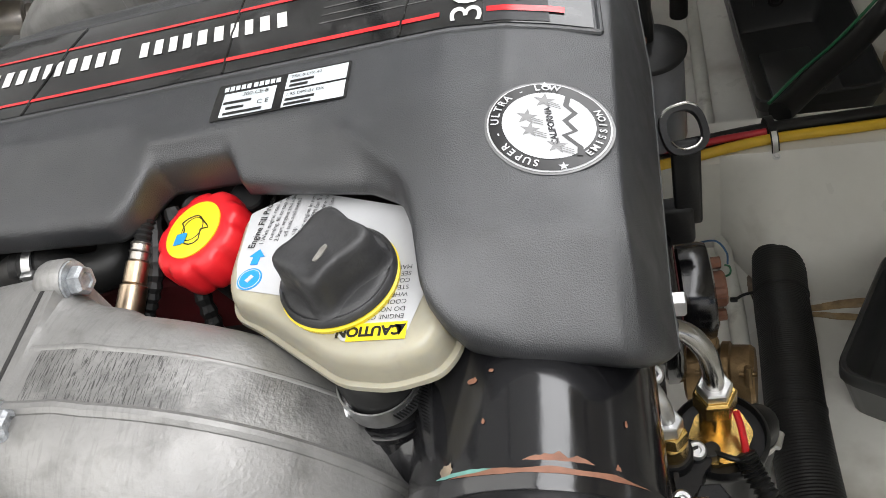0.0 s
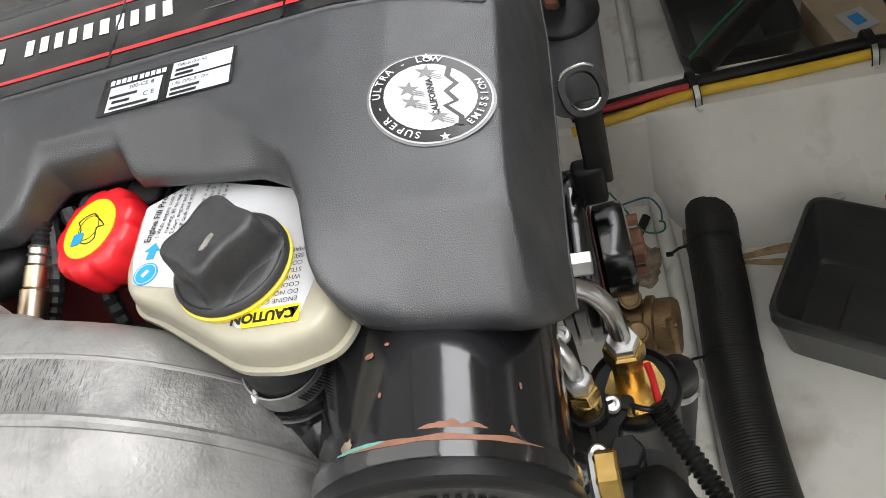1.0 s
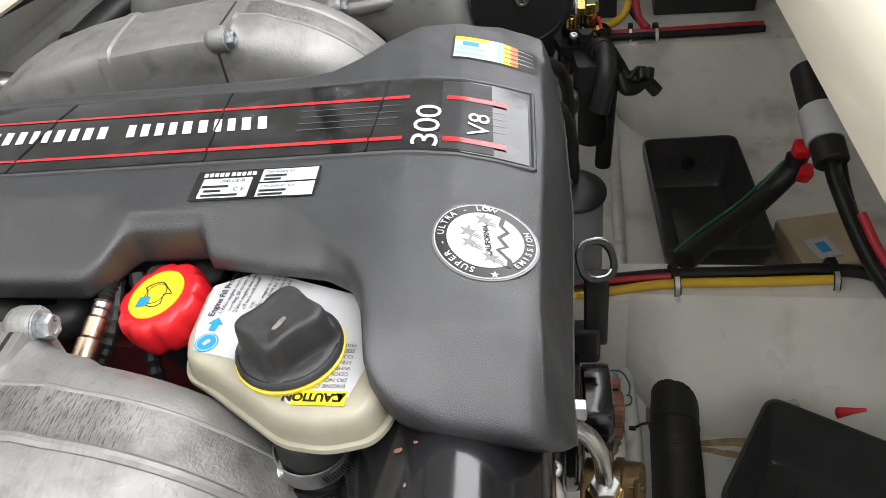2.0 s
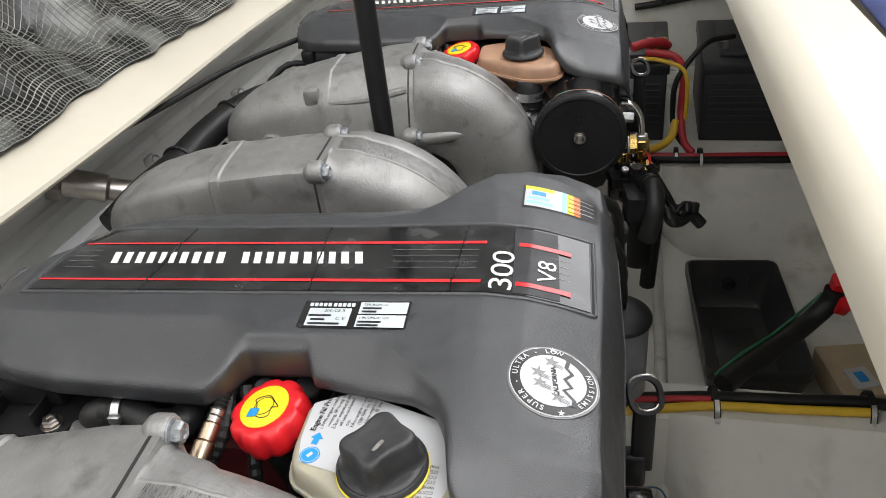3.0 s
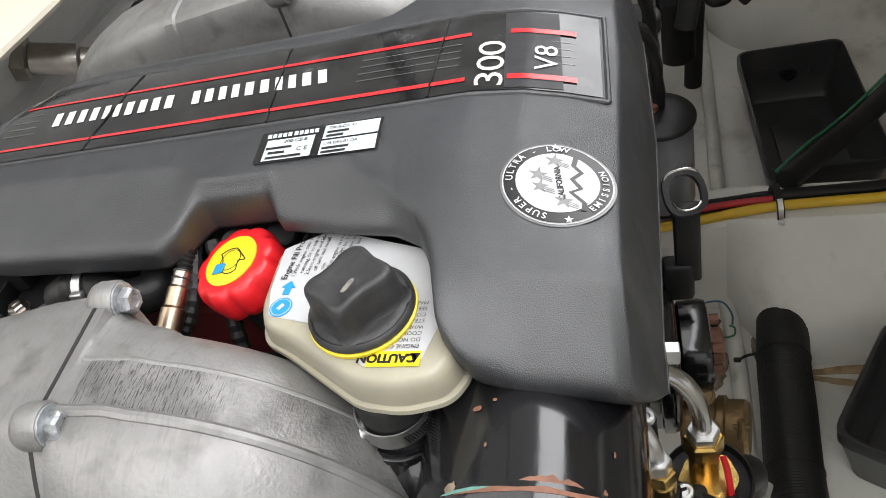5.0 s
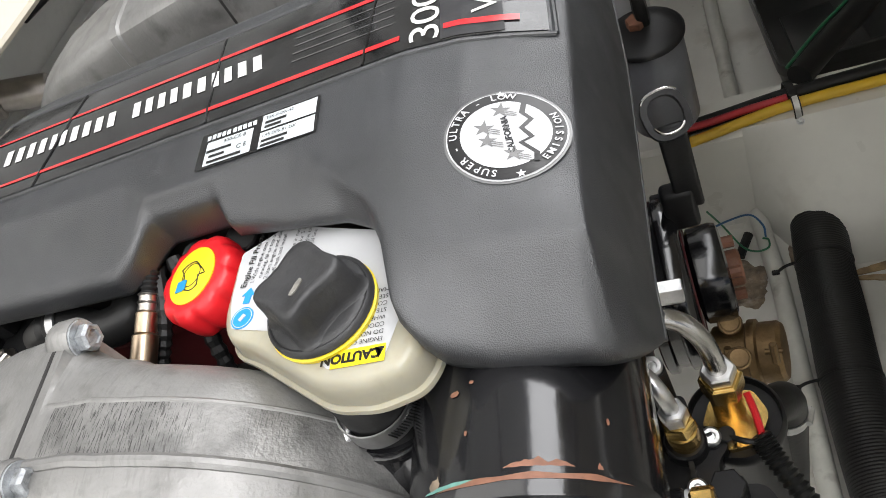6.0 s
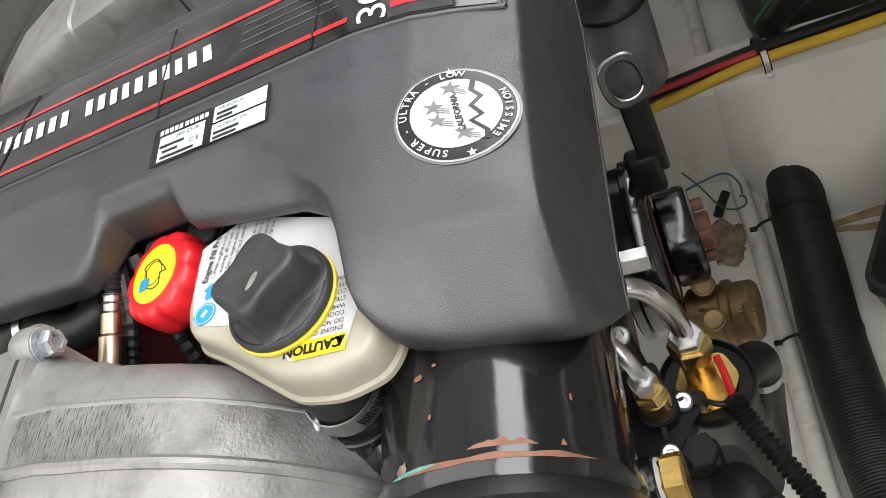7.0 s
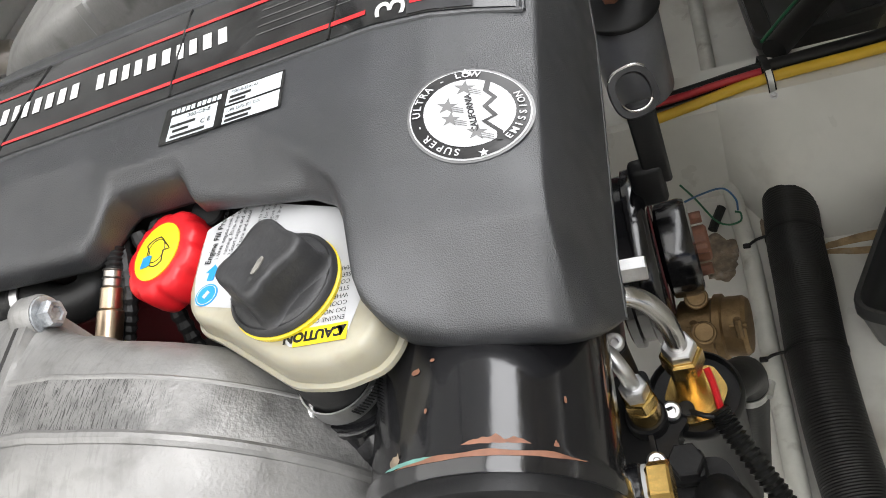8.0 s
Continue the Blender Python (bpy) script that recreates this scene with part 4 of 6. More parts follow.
def build_elbow(engine, side):
    cy = 0.027 + side * 0.309
    R = 0.135
    X = Vector((1, 0, 0))
    # barrel behind the joint
    bm = bmesh.new()
    rows = []
    for x, z, k, w in ((-0.708, 0.684, 0.30, 0.2), (-0.703, 0.686, 0.56, 0.25), (-0.690, 0.690, 0.72, 0.3), (-0.662, 0.700, 0.83, 0.4), (-0.62, 0.713, 0.90, 0.5), (-0.56, 0.726, 0.94, 0.6),
                       (-0.506, 0.734, 0.965, 0.7), (-0.503, 0.734, 0.99, 0.75), (-0.492, 0.735, 0.99, 0.75), (-0.489, 0.735, 0.965, 0.75), (-0.44, 0.739, 0.975, 0.9), (-0.40, 0.742, 0.985, 1.0), (-0.360, 0.743, 1.0, 1.0), (-0.3525, 0.743, 1.0, 1.0)):
        rows.append(riser_ring(side, Vector((x, 0, z)), X, k, w))
    loft(bm, rows)
    bmesh.ops.recalc_face_normals(bm, faces=bm.faces[:])
    elbow = part("exhaust_riser", bm, M_ALU, engine, "cast aluminium exhaust riser, water-stained", 32)
    bm = bmesh.new()
    loft(bm, [riser_ring(side, Vector((x, 0, 0.743)), X, 1.003, 1.0) for x in (-0.3532, -0.3500)])
    part("gasket", bm, M_DARK, elbow)
    # the bend, with webs that run from the joint's corners into it
    bm = bmesh.new()
    path = [(Vector((-0.3505, 0, 0.743)), X, 1.0, 1.0), (Vector((-0.343, 0, 0.743)), X, 1.0, 1.0), (Vector((-0.341, 0, 0.743)), X, 0.985, 0.62), (Vector((-0.334, 0, 0.742)), X, 0.98, 0.36),
            (Vector((-0.322, 0, 0.741)), X, 0.98, 0.20), (Vector((-0.308, 0, 0.740)), X, 0.98, 0.10)]
    for i in range(3, 23):
        a = radians(100 * i / 22)
        path.append((Vector((-0.345 + R * math.sin(a), 0, 0.606 + R * math.cos(a))), Vector((math.cos(a), 0, -math.sin(a))), 0.98 - 0.08 * i / 22, max(0.0, 0.09 - 0.02 * i)))
    loft(bm, [riser_ring(side, *q) for q in path])
    bmesh.ops.recalc_face_normals(bm, faces=bm.faces[:])
    part("exhaust_bend", bm, M_ALU, elbow, "", 32)

    def on_bend(q, yy, lift):
        """A point on the bend's outer skin, yy from its middle towards the cover."""
        p, t, k, w = q
        a = math.pi / 2
        for _ in range(12):
            r = (riser_reach(a) * w + round_reach(a) * (1 - w)) * k
            a = math.acos(max(-0.95, min(0.95, yy / r)))
        r = (riser_reach(a) * w + round_reach(a) * (1 - w)) * k + lift
        return Vector((0, cy, 0)) + p + Vector((0, -side * r * math.cos(a), 0)) + Vector((-t.z, 0, t.x)) * (r * math.sin(a))

    for yy, r, sink in ((0.030, 0.0026, -0.0012), (-0.010, 0.0052, -0.0022)):
        bm = bmesh.new()
        tube(bm, [on_bend(q, yy, sink) for q in path[2:]], r, 10, 2)
        part("rib", bm, M_ALU, elbow)
    bm = bmesh.new()
    loft(bm, [[on_bend(q, -0.008 + 0.037 * j / 8, 0.0005) for j in range(9)] for q in path[3:]], False, False, False)
    bmesh.ops.recalc_face_normals(bm, faces=bm.faces[:])
    part("sooty_band", bm, M_ALU_WORN, elbow, "sooty scratched band between the ribs")
    # step along the barrel's outer flank
    bm = bmesh.new()
    tube(bm, [(-0.490, cy + side * 0.057, 0.770), (-0.44, cy + side * 0.058, 0.773), (-0.40, cy + side * 0.057, 0.778), (-0.356, cy + side * 0.053, 0.786)], 0.008, 10, 5)
    part("flank_ledge", bm, M_ALU, elbow)
    bm = bmesh.new()
    box(bm, (-0.523, cy + side * 0.050, 0.782), (0.026, 0.03, 0.030), 0.006)
    part("lug", bm, M_ALU, elbow)
    for y, z in ((-0.084, 0.8165), (0.019, 0.8210), (0.086, 0.716)):
        c = Vector((-0.352, cy + side * y, z))
        bm = bmesh.new()
        lathe(bm, c, (1, 0, 0), [(0.0090, -0.012), (0.0140, -0.007), (0.0155, -0.003), (0.0155, 0.009), (0.0140, 0.0115)], 28)
        part("boss", bm, M_ALU, elbow)
        bm = bmesh.new()
        bolt(bm, c + Vector((0.011, 0, 0)), (1, 0, 0), 0.0100, 0.0085)
        part("flange_bolt", bm, M_ZINC, elbow, "zinc-plated flange bolt, corroded")
    # slim tapering boss on each flank of the bend
    for s in (-1, 1):
        bm = bmesh.new()
        lathe(bm, (-0.343, cy + s * 0.077, 0.706), (1, -0.10 * s, 0.07), [(0.009, 0), (0.012, 0.003), (0.0125, 0.03), (0.0115, 0.06), (0.007, 0.09), (0.001, 0.105)], 20)
        part("boss", bm, M_ALU, elbow)
    bm = bmesh.new()
    p = Vector((-0.605, cy - 0.076, 0.698))
    lathe(bm, p, (-0.15, -1, 0.1), [(0.025, -0.014), (0.025, 0.003), (0.022, 0.005), (0.017, 0.004)], 24)
    bolt(bm, p + Vector((0, -0.003, 0)), (-0.15, -1, 0.1), 0.0115, 0.008, False)
    part("drain_plug", bm, M_ALU, elbow)
    return elbow


def build_exchanger(engine):
    X, Z = -0.067, 0.692
    bm = bmesh.new()
    lathe(bm, (X, -0.06, Z), (0, -1, 0), [(0.070, 0), (0.0752, 0.004), (0.0752, 0.252), (0.0758, 0.254), (0.0758, 0.2575)], 64)
    # filler boss and outlet stub on its flank
    rod(bm, (X - 0.055, -0.262, Z - 0.004), (X - 0.094, -0.262, Z - 0.004), 0.0235, 24)
    body = part("heat_exchanger", bm, M_GLOSS, engine, "glossy black enamelled heat exchanger with chipped paint", 50)
    bm = bmesh.new()
    lathe(bm, (X, -0.3175, Z), (0, -1, 0), [(0.0755, 0), (0.0780, 0.001), (0.0780, 0.008), (0.0768, 0.010), (0.0768, 0.012)], 64)
    part("end_band", bm, M_GLOSS, body, "black band with worn edges")
    bm = bmesh.new()
    lathe(bm, (X, -0.3295, Z), (0, -1, 0), [(0.0768, 0), (0.0785, 0.0015), (0.0785, 0.010), (0.0745, 0.013), (0.0700, 0.0135), (0.0685, 0.0115), (0.0, 0.0115)][:-1] + [(0.012, 0.0115), (0.010, 0.0145), (0.001, 0.0145)], 64)
    for k in range(3):
        lathe(bm, (X + 0.002, -0.342, Z + 0.020 + k * 0.013), (0, -1, 0), [(0.0055, 0), (0.005, 0.002), (0.002, 0.002)], 12)
    for i in range(17):
        a = radians(35 + i * 6.8)
        box(bm, (X + 0.052 * math.cos(a), -0.3415, Z + 0.052 * math.sin(a)), (0.0032, 0.002, 0.0045), 0, 1, pose(0, 0, 0, 0, 90 - math.degrees(a), 0))
    cap = part("end_cap", bm, M_PLASTIC, body, "dull black end cap with raised marks", 50)
    bm = bmesh.new()
    bolt(bm, (X, -0.343, Z), (0, -1, 0), 0.0075, 0.008)
    part("cap_bolt", bm, M_STEEL_OLD, cap)

    # bare copper where the paint has gone
    def chip(a0, a1, y0, y1, n=16, r=0.0757, seed=0.0, mat=M_COPPER, label="bare copper where paint has chipped"):
        b = bmesh.new()
        lo, hi = [], []
        for i in range(n + 1):
            t = i / n
            a = radians(a0 + (a1 - a0) * t)
            w = min(1.0, 5 * t, 5 * (1 - t))
            c = (y0 + y1) / 2
            h = abs(y1 - y0) / 2 * w
            d = 0.35 * noise.noise((t * 9 + seed, seed, 0))
            lo.append((a, c - h * (1 + d)))
            hi.append((a, c + h * (1 - 0.8 * noise.noise((t * 7 + seed, 5 + seed, 0)))))
        f = lambda a, y: b.verts.new((X + r * math.cos(a), y, Z + r * math.sin(a)))
        A, B = [f(*p) for p in lo], [f(*p) for p in hi]
        for i in range(n):
            b.faces.new((A[i], A[i + 1], B[i + 1], B[i]))
        part("paint_chip", b, mat, body, label)
    chip(86, 58, -0.3105, -0.3170, seed=1.0)
    chip(116, 34, -0.3185, -0.3215, 30, 0.0783, 2.0)
    chip(122, 97, -0.3175, -0.3195, 14, 0.0784, 3.0, M_VERDIGRIS, "green verdigris along the band")
    chip(122, 115, -0.3105, -0.3165, 10, 0.0759, 4.0, M_SCALE, "pale flake of old paint")
    chip(110, 105, -0.263, -0.2665, 9, 0.0757, 5.0)
    chip(100, 97.5, -0.2595, -0.2615, 8, 0.0757, 6.0)
    chip(42.5, 41, -0.284, -0.288, 6, 0.0757, 7.0)
    chip(102.5, 101, -0.289, -0.292, 6, 0.0757, 8.0)
    chip(49, 46.5, -0.311, -0.316, 6, 0.0757, 9.0)
    chip(15, 13, -0.245, -0.28, 6, 0.0757, 10.0)

    # coolant hose from the tank to the stub, with its clamp
    hx, hy = -0.1600, -0.2470
    bm = bmesh.new()
    rod(bm, (hx + 0.004, hy + 0.004, 0.690), (hx + 0.006, hy + 0.005, 0.765), 0.0245, 28)
    hose = part("coolant_hose", bm, M_RUBBER, engine, "short black rubber coolant hose", 50)
    bm = bmesh.new()
    tube(bm, [(hx + 0.004, hy + 0.003, 0.716), (hx + 0.002, hy, 0.704), (hx + 0.001, hy - 0.008, 0.690), (hx + 0.010, -0.262, 0.680), (hx + 0.034, -0.263, 0.686)], 0.0275, 20, 5)
    for c, d in (((hx + 0.003, hy + 0.001, 0.7105), (0.1, 0.2, 1)), ((hx + 0.020, -0.259, 0.6815), (1, -0.2, 0.1))):
        lathe(bm, c, d, [(0.0262, -0.003), (0.0285, -0.002), (0.0285, 0.002), (0.0262, 0.003)], 28)
    part("elbow", bm, M_GLOSS, hose, "glossy black cast elbow", 50)
    bm = bmesh.new()
    band(bm, (hx + 0.0045, hy + 0.004, 0.735), (0.02, 0.02, 1), 0.0258, 0.0150, 0.0012, 40, 0)
    for i in range(16):
        a = radians(-62 + i * 4.2)
        box(bm, (hx + 0.0045 + 0.0274 * math.cos(a), hy + 0.004 + 0.0274 * math.sin(a), 0.735), (0.0008, 0.0007, 0.008), 0, 1, pose(0, 0, 0, 18, 0, math.degrees(a)), mi=1)
    a = radians(213)
    sp = Vector((hx + 0.0045 + 0.029 * math.cos(a), hy + 0.004 + 0.029 * math.sin(a), 0.731))
    rod(bm, sp + Vector((0.004, 0.008, 0.002)), sp + Vector((0.001, -0.006, 0.0)), 0.0048, 14)
    hexa(bm, sp + Vector((0.001, -0.006, 0.0)), sp + Vector((0.0, -0.011, -0.001)), 0.0054)
    part("hose_clamp", bm, [M_STEEL, M_BLACK_INK], hose, "worm-drive steel hose clamp")
    bm = bmesh.new()
    band(bm, (hx + 0.020, -0.263, 0.640), (1, 0, 0.3), 0.020, 0.012, 0.001, 28)
    rod(bm, (hx + 0.006, -0.288, 0.655), (hx + 0.008, -0.285, 0.625), 0.005, 12)
    part("lower_hose_clamp", bm, M_STEEL, hose)
    bm = bmesh.new()
    tube(bm, [(hx + 0.03, -0.262, 0.646), (hx + 0.012, -0.263, 0.638), (hx - 0.02, -0.255, 0.615), (hx - 0.03, -0.24, 0.56)], 0.0195, 16, 5)
    part("lower_hose", bm, M_RUBBER, hose)
    return body


def build_front(engine):
    """Pulley, pipes, fittings and fuel module on the engine's front end."""
    # tall block and sump
    bm = bmesh.new()
    box(bm, (-0.32, 0.02, 0.50), (0.58, 0.30, 0.44), 0.02)
    box(bm, (-0.32, 0.02, 0.20), (0.50, 0.22, 0.26), 0.03)
    part("engine_block", bm, M_BLOCK, engine, "dark red painted engine block")
    bm = bmesh.new()
    box(bm, (-0.30, 0.02, 0.745), (0.56, 0.20, 0.06), 0.01)
    box(bm, (-0.08, 0.02, 0.60), (0.14, 0.30, 0.26), 0.02)
    part("intake_housing", bm, M_DARK, engine)
    # exhaust manifold below each riser
    for side in (-1, 1):
        bm = bmesh.new()
        box(bm, (-0.36, 0.027 + side * 0.20, 0.60), (0.50, 0.12, 0.13), 0.03, 3)
        part("exhaust_manifold", bm, M_DARK, engine)
    # belt pulley
    bm = bmesh.new()
    P = (-0.006, -0.012, 0.475)
    lathe(bm, P, (1, 0, 0), [(0.02, 0), (0.084, 0.002), (0.0885, 0.004), (0.0890, 0.012), (0.0840, 0.014), (0.0840, 0.024), (0.0885, 0.026), (0.0885, 0.036), (0.0860, 0.041), (0.0800, 0.044), (0.0560, 0.045)], 64)
    lathe(bm, (P[0] + 0.045, P[1], P[2]), (1, 0, 0), [(0.030, 0), (0.0440, 0.002), (0.0480, 0.005), (0.0490, 0.026), (0.0470, 0.032), (0.041, 0.034), (0.039, 0.026), (0.012, 0.024)], 56)
    pulley = part("belt_pulley", bm, M_GLOSS, engine, "glossy black belt pulley with a red rim", 50)
    bm = bmesh.new()
    torus(bm, (P[0] + 0.0450, P[1], P[2]), (1, 0, 0), 0.0610, 0.0012, 48, 8)
    part("red_rim", bm, M_BLOCK, pulley)
    bm = bmesh.new()
    rod(bm, (P[0] + 0.068, P[1], P[2]), (P[0] + 0.092, P[1], P[2]), 0.018, 18)
    for i in range(4):
        a = radians(45 + 90 * i)
        rod(bm, (P[0] + 0.068, P[1] + 0.026 * math.cos(a), P[2] + 0.026 * math.sin(a)), (P[0] + 0.090, P[1] + 0.026 * math.cos(a), P[2] + 0.026 * math.sin(a)), 0.006, 8)
    part("pulley_hub", bm, M_COPPER, pulley, "rust-red hub")
    bm = bmesh.new()
    hexa(bm, (0.014, -0.138, 0.637), (0.036, -0.138, 0.635), 0.0098)
    part("bracket_bolt", bm, M_STEEL, engine)
    # raw-water pump in bronze, low on the front
    bm = bmesh.new()
    q, d = Vector((0.040, -0.060, 0.400)), Vector((0.96, -0.18, 0.10)).normalized()
    lathe(bm, q, d, [(0.026, 0), (0.030, 0.003), (0.030, 0.034), (0.0335, 0.036), (0.0335, 0.043), (0.030, 0.045), (0.030, 0.062), (0.027, 0.066), (0.012, 0.067)], 36)
    for side_y in (-0.018, 0.022):
        rod(bm, q + d * 0.022 + Vector((0, side_y, 0.020)), q + d * 0.022 + Vector((0, side_y - 0.012, 0.046)), 0.0095, 20)
        torus(bm, q + d * 0.022 + Vector((0, side_y - 0.011, 0.042)), (0, -0.4, 1), 0.0095, 0.0022, 20, 6)
    for k in (0.010, 0.050):
        rod(bm, q + d * k + Vector((-0.004, -0.020, 0.036)), q + d * (k + 0.016) + Vector((-0.004, -0.020, 0.036)), 0.0026, 8)
        rod(bm, q + d * (k + 0.008) + Vector((-0.004, -0.026, 0.024)), q + d * (k + 0.008) + Vector((-0.004, -0.018, 0.046)), 0.0036, 8)
    part("raw_water_pump", bm, M_BRONZE, engine, "tarnished bronze water pump")
    # lifting eye
    bm = bmesh.new()
    outer, inner = [], []
    for i in range(36):
        a = 2 * math.pi * i / 36
        ca, sa = math.cos(a), math.sin(a)
        outer.append((0.0185 * math.copysign(abs(ca) ** 0.75, ca), 0.0205 * math.copysign(abs(sa) ** 0.75, sa)))
        inner.append((0.0135 * math.copysign(abs(ca) ** 0.85, ca), 0.0158 * math.copysign(abs(sa) ** 0.85, sa)))
    t = Matrix.Translation((0.055, -0.002, 0.682)) @ pose(0, 0, 0, 40, 0, 14)
    rows = [[bm.verts.new(t @ Vector((x, y, z))) for x, y in q] for q, z in ((outer, -0.004), (outer, 0.004), (inner, 0.004), (inner, -0.004))]
    rows.append(rows[0])
    ring_faces(bm, rows, True, False, False)
    box(bm, (0.056, 0.002, 0.615), (0.024, 0.010, 0.10), 0.003)
    box(bm, (0.046, 0.004, 0.565), (0.03, 0.02, 0.05), 0.005)
    eye = part("lifting_eye", bm, M_PLASTIC, engine, "black lifting eye with worn bright edges", 50)
    bm = bmesh.new()
    tube(bm, [t @ Vector((x * 1.0, y * 1.0, 0.0038)) for x, y in outer[4:15]], 0.0012, 6, 1)
    tube(bm, [t @ Vector((x * 1.0, y * 1.0, 0.0038)) for x, y in inner[20:33]], 0.0011, 6, 1)
    part("worn_edge", bm, M_CHROME, eye, "bright steel where the paint has worn off")
    # steering reservoir behind it
    bm = bmesh.new()
    rod(bm, (0.052, 0.368, 0.34), (0.052, 0.368, 0.485), 0.046, 32)
    res = part("fluid_reservoir", bm, M_RESERVOIR, engine, "smoky grey reservoir with a flat round lid", 50)
    bm = bmesh.new()
    lathe(bm, (0.052, 0.368, 0.487), (0.05, -0.05, 1), [(0.048, 0), (0.0505, 0.002), (0.0505, 0.006), (0.047, 0.009), (0.02, 0.011)], 36)
    part("lid", bm, M_PLASTIC, res, "black lid", 50)
    bm = bmesh.new()
    hexa(bm, (0.045, 0.380, 0.497), (0.046, 0.379, 0.510), 0.013)
    part("lid_nut", bm, M_COPPER, res, "rusty nut on the lid")
    bm = bmesh.new()
    rod(bm, (0.035, 0.50, 0.40), (0.035, 0.50, 0.55), 0.034, 24)
    part("oil_filter", bm, M_PAPER, engine, "white spin-on oil filter")
    bm = bmesh.new()
    rod(bm, (0.035, 0.50, 0.55), (0.035, 0.50, 0.575), 0.036, 24)
    part("filter_head", bm, M_DARK, engine)
    for y0, z0 in ((0.36, 0.62), (0.40, 0.60), (0.44, 0.64)):
        bm = bmesh.new()
        tube(bm, [(0.0, y0 - 0.06, z0 + 0.06), (0.045, y0, z0), (0.055, y0 + 0.02, z0 - 0.12), (0.05, y0 + 0.04, z0 - 0.32)], 0.009, 10, 6, 0, 0.0008, 1)
        part("wiring_loom", bm, M_CABLE, engine)

    # chrome fuel pipe with brass fittings
    bm = bmesh.new()
    tube(bm, [(-0.012, -0.196, 0.690), (0.012, -0.192, 0.690), (0.030, -0.194, 0.683), (0.041, -0.199, 0.667), (0.045, -0.203, 0.645), (0.046, -0.2045, 0.618)], 0.0070, 14, 6)
    pipe = part("fuel_pipe", bm, M_CHROME, engine, "bent bright steel fuel pipe", 50)
    bm = bmesh.new()
    hexa(bm, (0.046, -0.2045, 0.622), (0.046, -0.2045, 0.632), 0.0120, 1)
    hexa(bm, (0.046, -0.2045, 0.602), (0.046, -0.2045, 0.622), 0.0150, 0)
    rod(bm, (0.046, -0.2045, 0.570), (0.046, -0.2045, 0.602), 0.0115, 18, 0)
    part("brass_union", bm, [M_BRASS, M_STEEL], pipe, "brass union with a steel nut")
    bm = bmesh.new()
    tube(bm, [(-0.008, -0.208, 0.655), (0.002, -0.216, 0.660), (0.009, -0.226, 0.652), (0.012, -0.231, 0.634)], 0.0055, 12, 5)
    pipe2 = part("return_pipe", bm, M_STEEL, engine, "bent dull steel pipe", 50)
    bm = bmesh.new()
    hexa(bm, (0.012, -0.2315, 0.624), (0.012, -0.231, 0.637), 0.0098, 1)
    hexa(bm, (0.0125, -0.232, 0.611), (0.012, -0.2315, 0.624), 0.0120, 0)
    rod(bm, (0.0125, -0.232, 0.590), (0.0125, -0.232, 0.611), 0.0115, 18, 0)
    part("brass_nut", bm, [M_BRASS, M_STEEL], pipe2)
    # fuel module: round pot with brass plate, black castings
    bm = bmesh.new()
    lathe(bm, (0.048, -0.212, 0.352), (0, 0, 1), [(0.029, 0), (0.032, 0.004), (0.032, 0.205), (0.0345, 0.210), (0.0345, 0.219), (0.0320, 0.222), (0.0310, 0.214), (0.003, 0.213)], 36)
    pot = part("fuel_pump_pot", bm, M_PLASTIC, engine, "black round fuel pump housing", 50)
    bm = bmesh.new()
    plate(bm, rounded([(0.024, -0.216), (0.038, -0.237), (0.060, -0.234), (0.072, -0.213), (0.064, -0.192), (0.034, -0.194)], 0.006), 0.567, 0.572)
    part("brass_plate", bm, M_BRASS, pot, "brass cover plate")
    bm = bmesh.new()
    rod(bm, (0.040, -0.228, 0.571), (0.040, -0.228, 0.582), 0.0060, 14)
    tube(bm, [(0.042, -0.230, 0.580), (0.053, -0.237, 0.583), (0.064, -0.236, 0.577)], 0.0022, 8, 5)
    part("terminal", bm, M_RUBBER, pot)
    bm = bmesh.new()
    tube(bm, [(0.060, -0.205, 0.592), (0.062, -0.216, 0.587), (0.063, -0.231, 0.577)], 0.0026, 8, 5)
    part("red_wire", bm, M_RED_CAP, pot)
    bm = bmesh.new()
    tube(bm, [(0.061, -0.232, 0.580), (0.068, -0.248, 0.570), (0.082, -0.275, 0.555), (0.094, -0.300, 0.54), (0.10, -0.33, 0.53)], 0.0075, 12, 14, 0, 0.0009, 1)
    part("ribbed_conduit", bm, M_CABLE, pot, "black ribbed wire conduit", 25)
    bm = bmesh.new()
    plate(bm, rounded([(-0.012, -0.192), (0.016, -0.190), (0.020, -0.215), (0.036, -0.222), (0.040, -0.236), (0.030, -0.246), (0.030, -0.272), (0.020, -0.284), (-0.008, -0.280), (-0.018, -0.235)], 0.006), 0.560, 0.578)
    for p, r, h in (((0.029, -0.2285, 0.55), 0.0085, 0.030), ((0.014, -0.268, 0.55), 0.0085, 0.040), ((0.006, -0.205, 0.58), 0.0080, 0.070), ((0.012, -0.232, 0.57), 0.0150, 0.022)):
        lathe(bm, p, (0, 0, 1), [(r, 0), (r, h - 0.002), (r - 0.0015, h)], 18)
    for x0, y0, x1, y1 in ((0.006, -0.205, 0.012, -0.232), (0.012, -0.232, 0.014, -0.268), (0.012, -0.232, 0.029, -0.2285)):
        loft(bm, [[Vector((x + sx * 0.0018, y + sx * 0.0008, z)) for sx, z in ((-1, 0.570), (1, 0.570), (1, 0.588), (-1, 0.588))] for x, y in ((x0, y0), (x1, y1))])
    frame_ = part("pump_bracket", bm, M_PLASTIC, engine, "black plastic pump bracket")
    bm = bmesh.new()
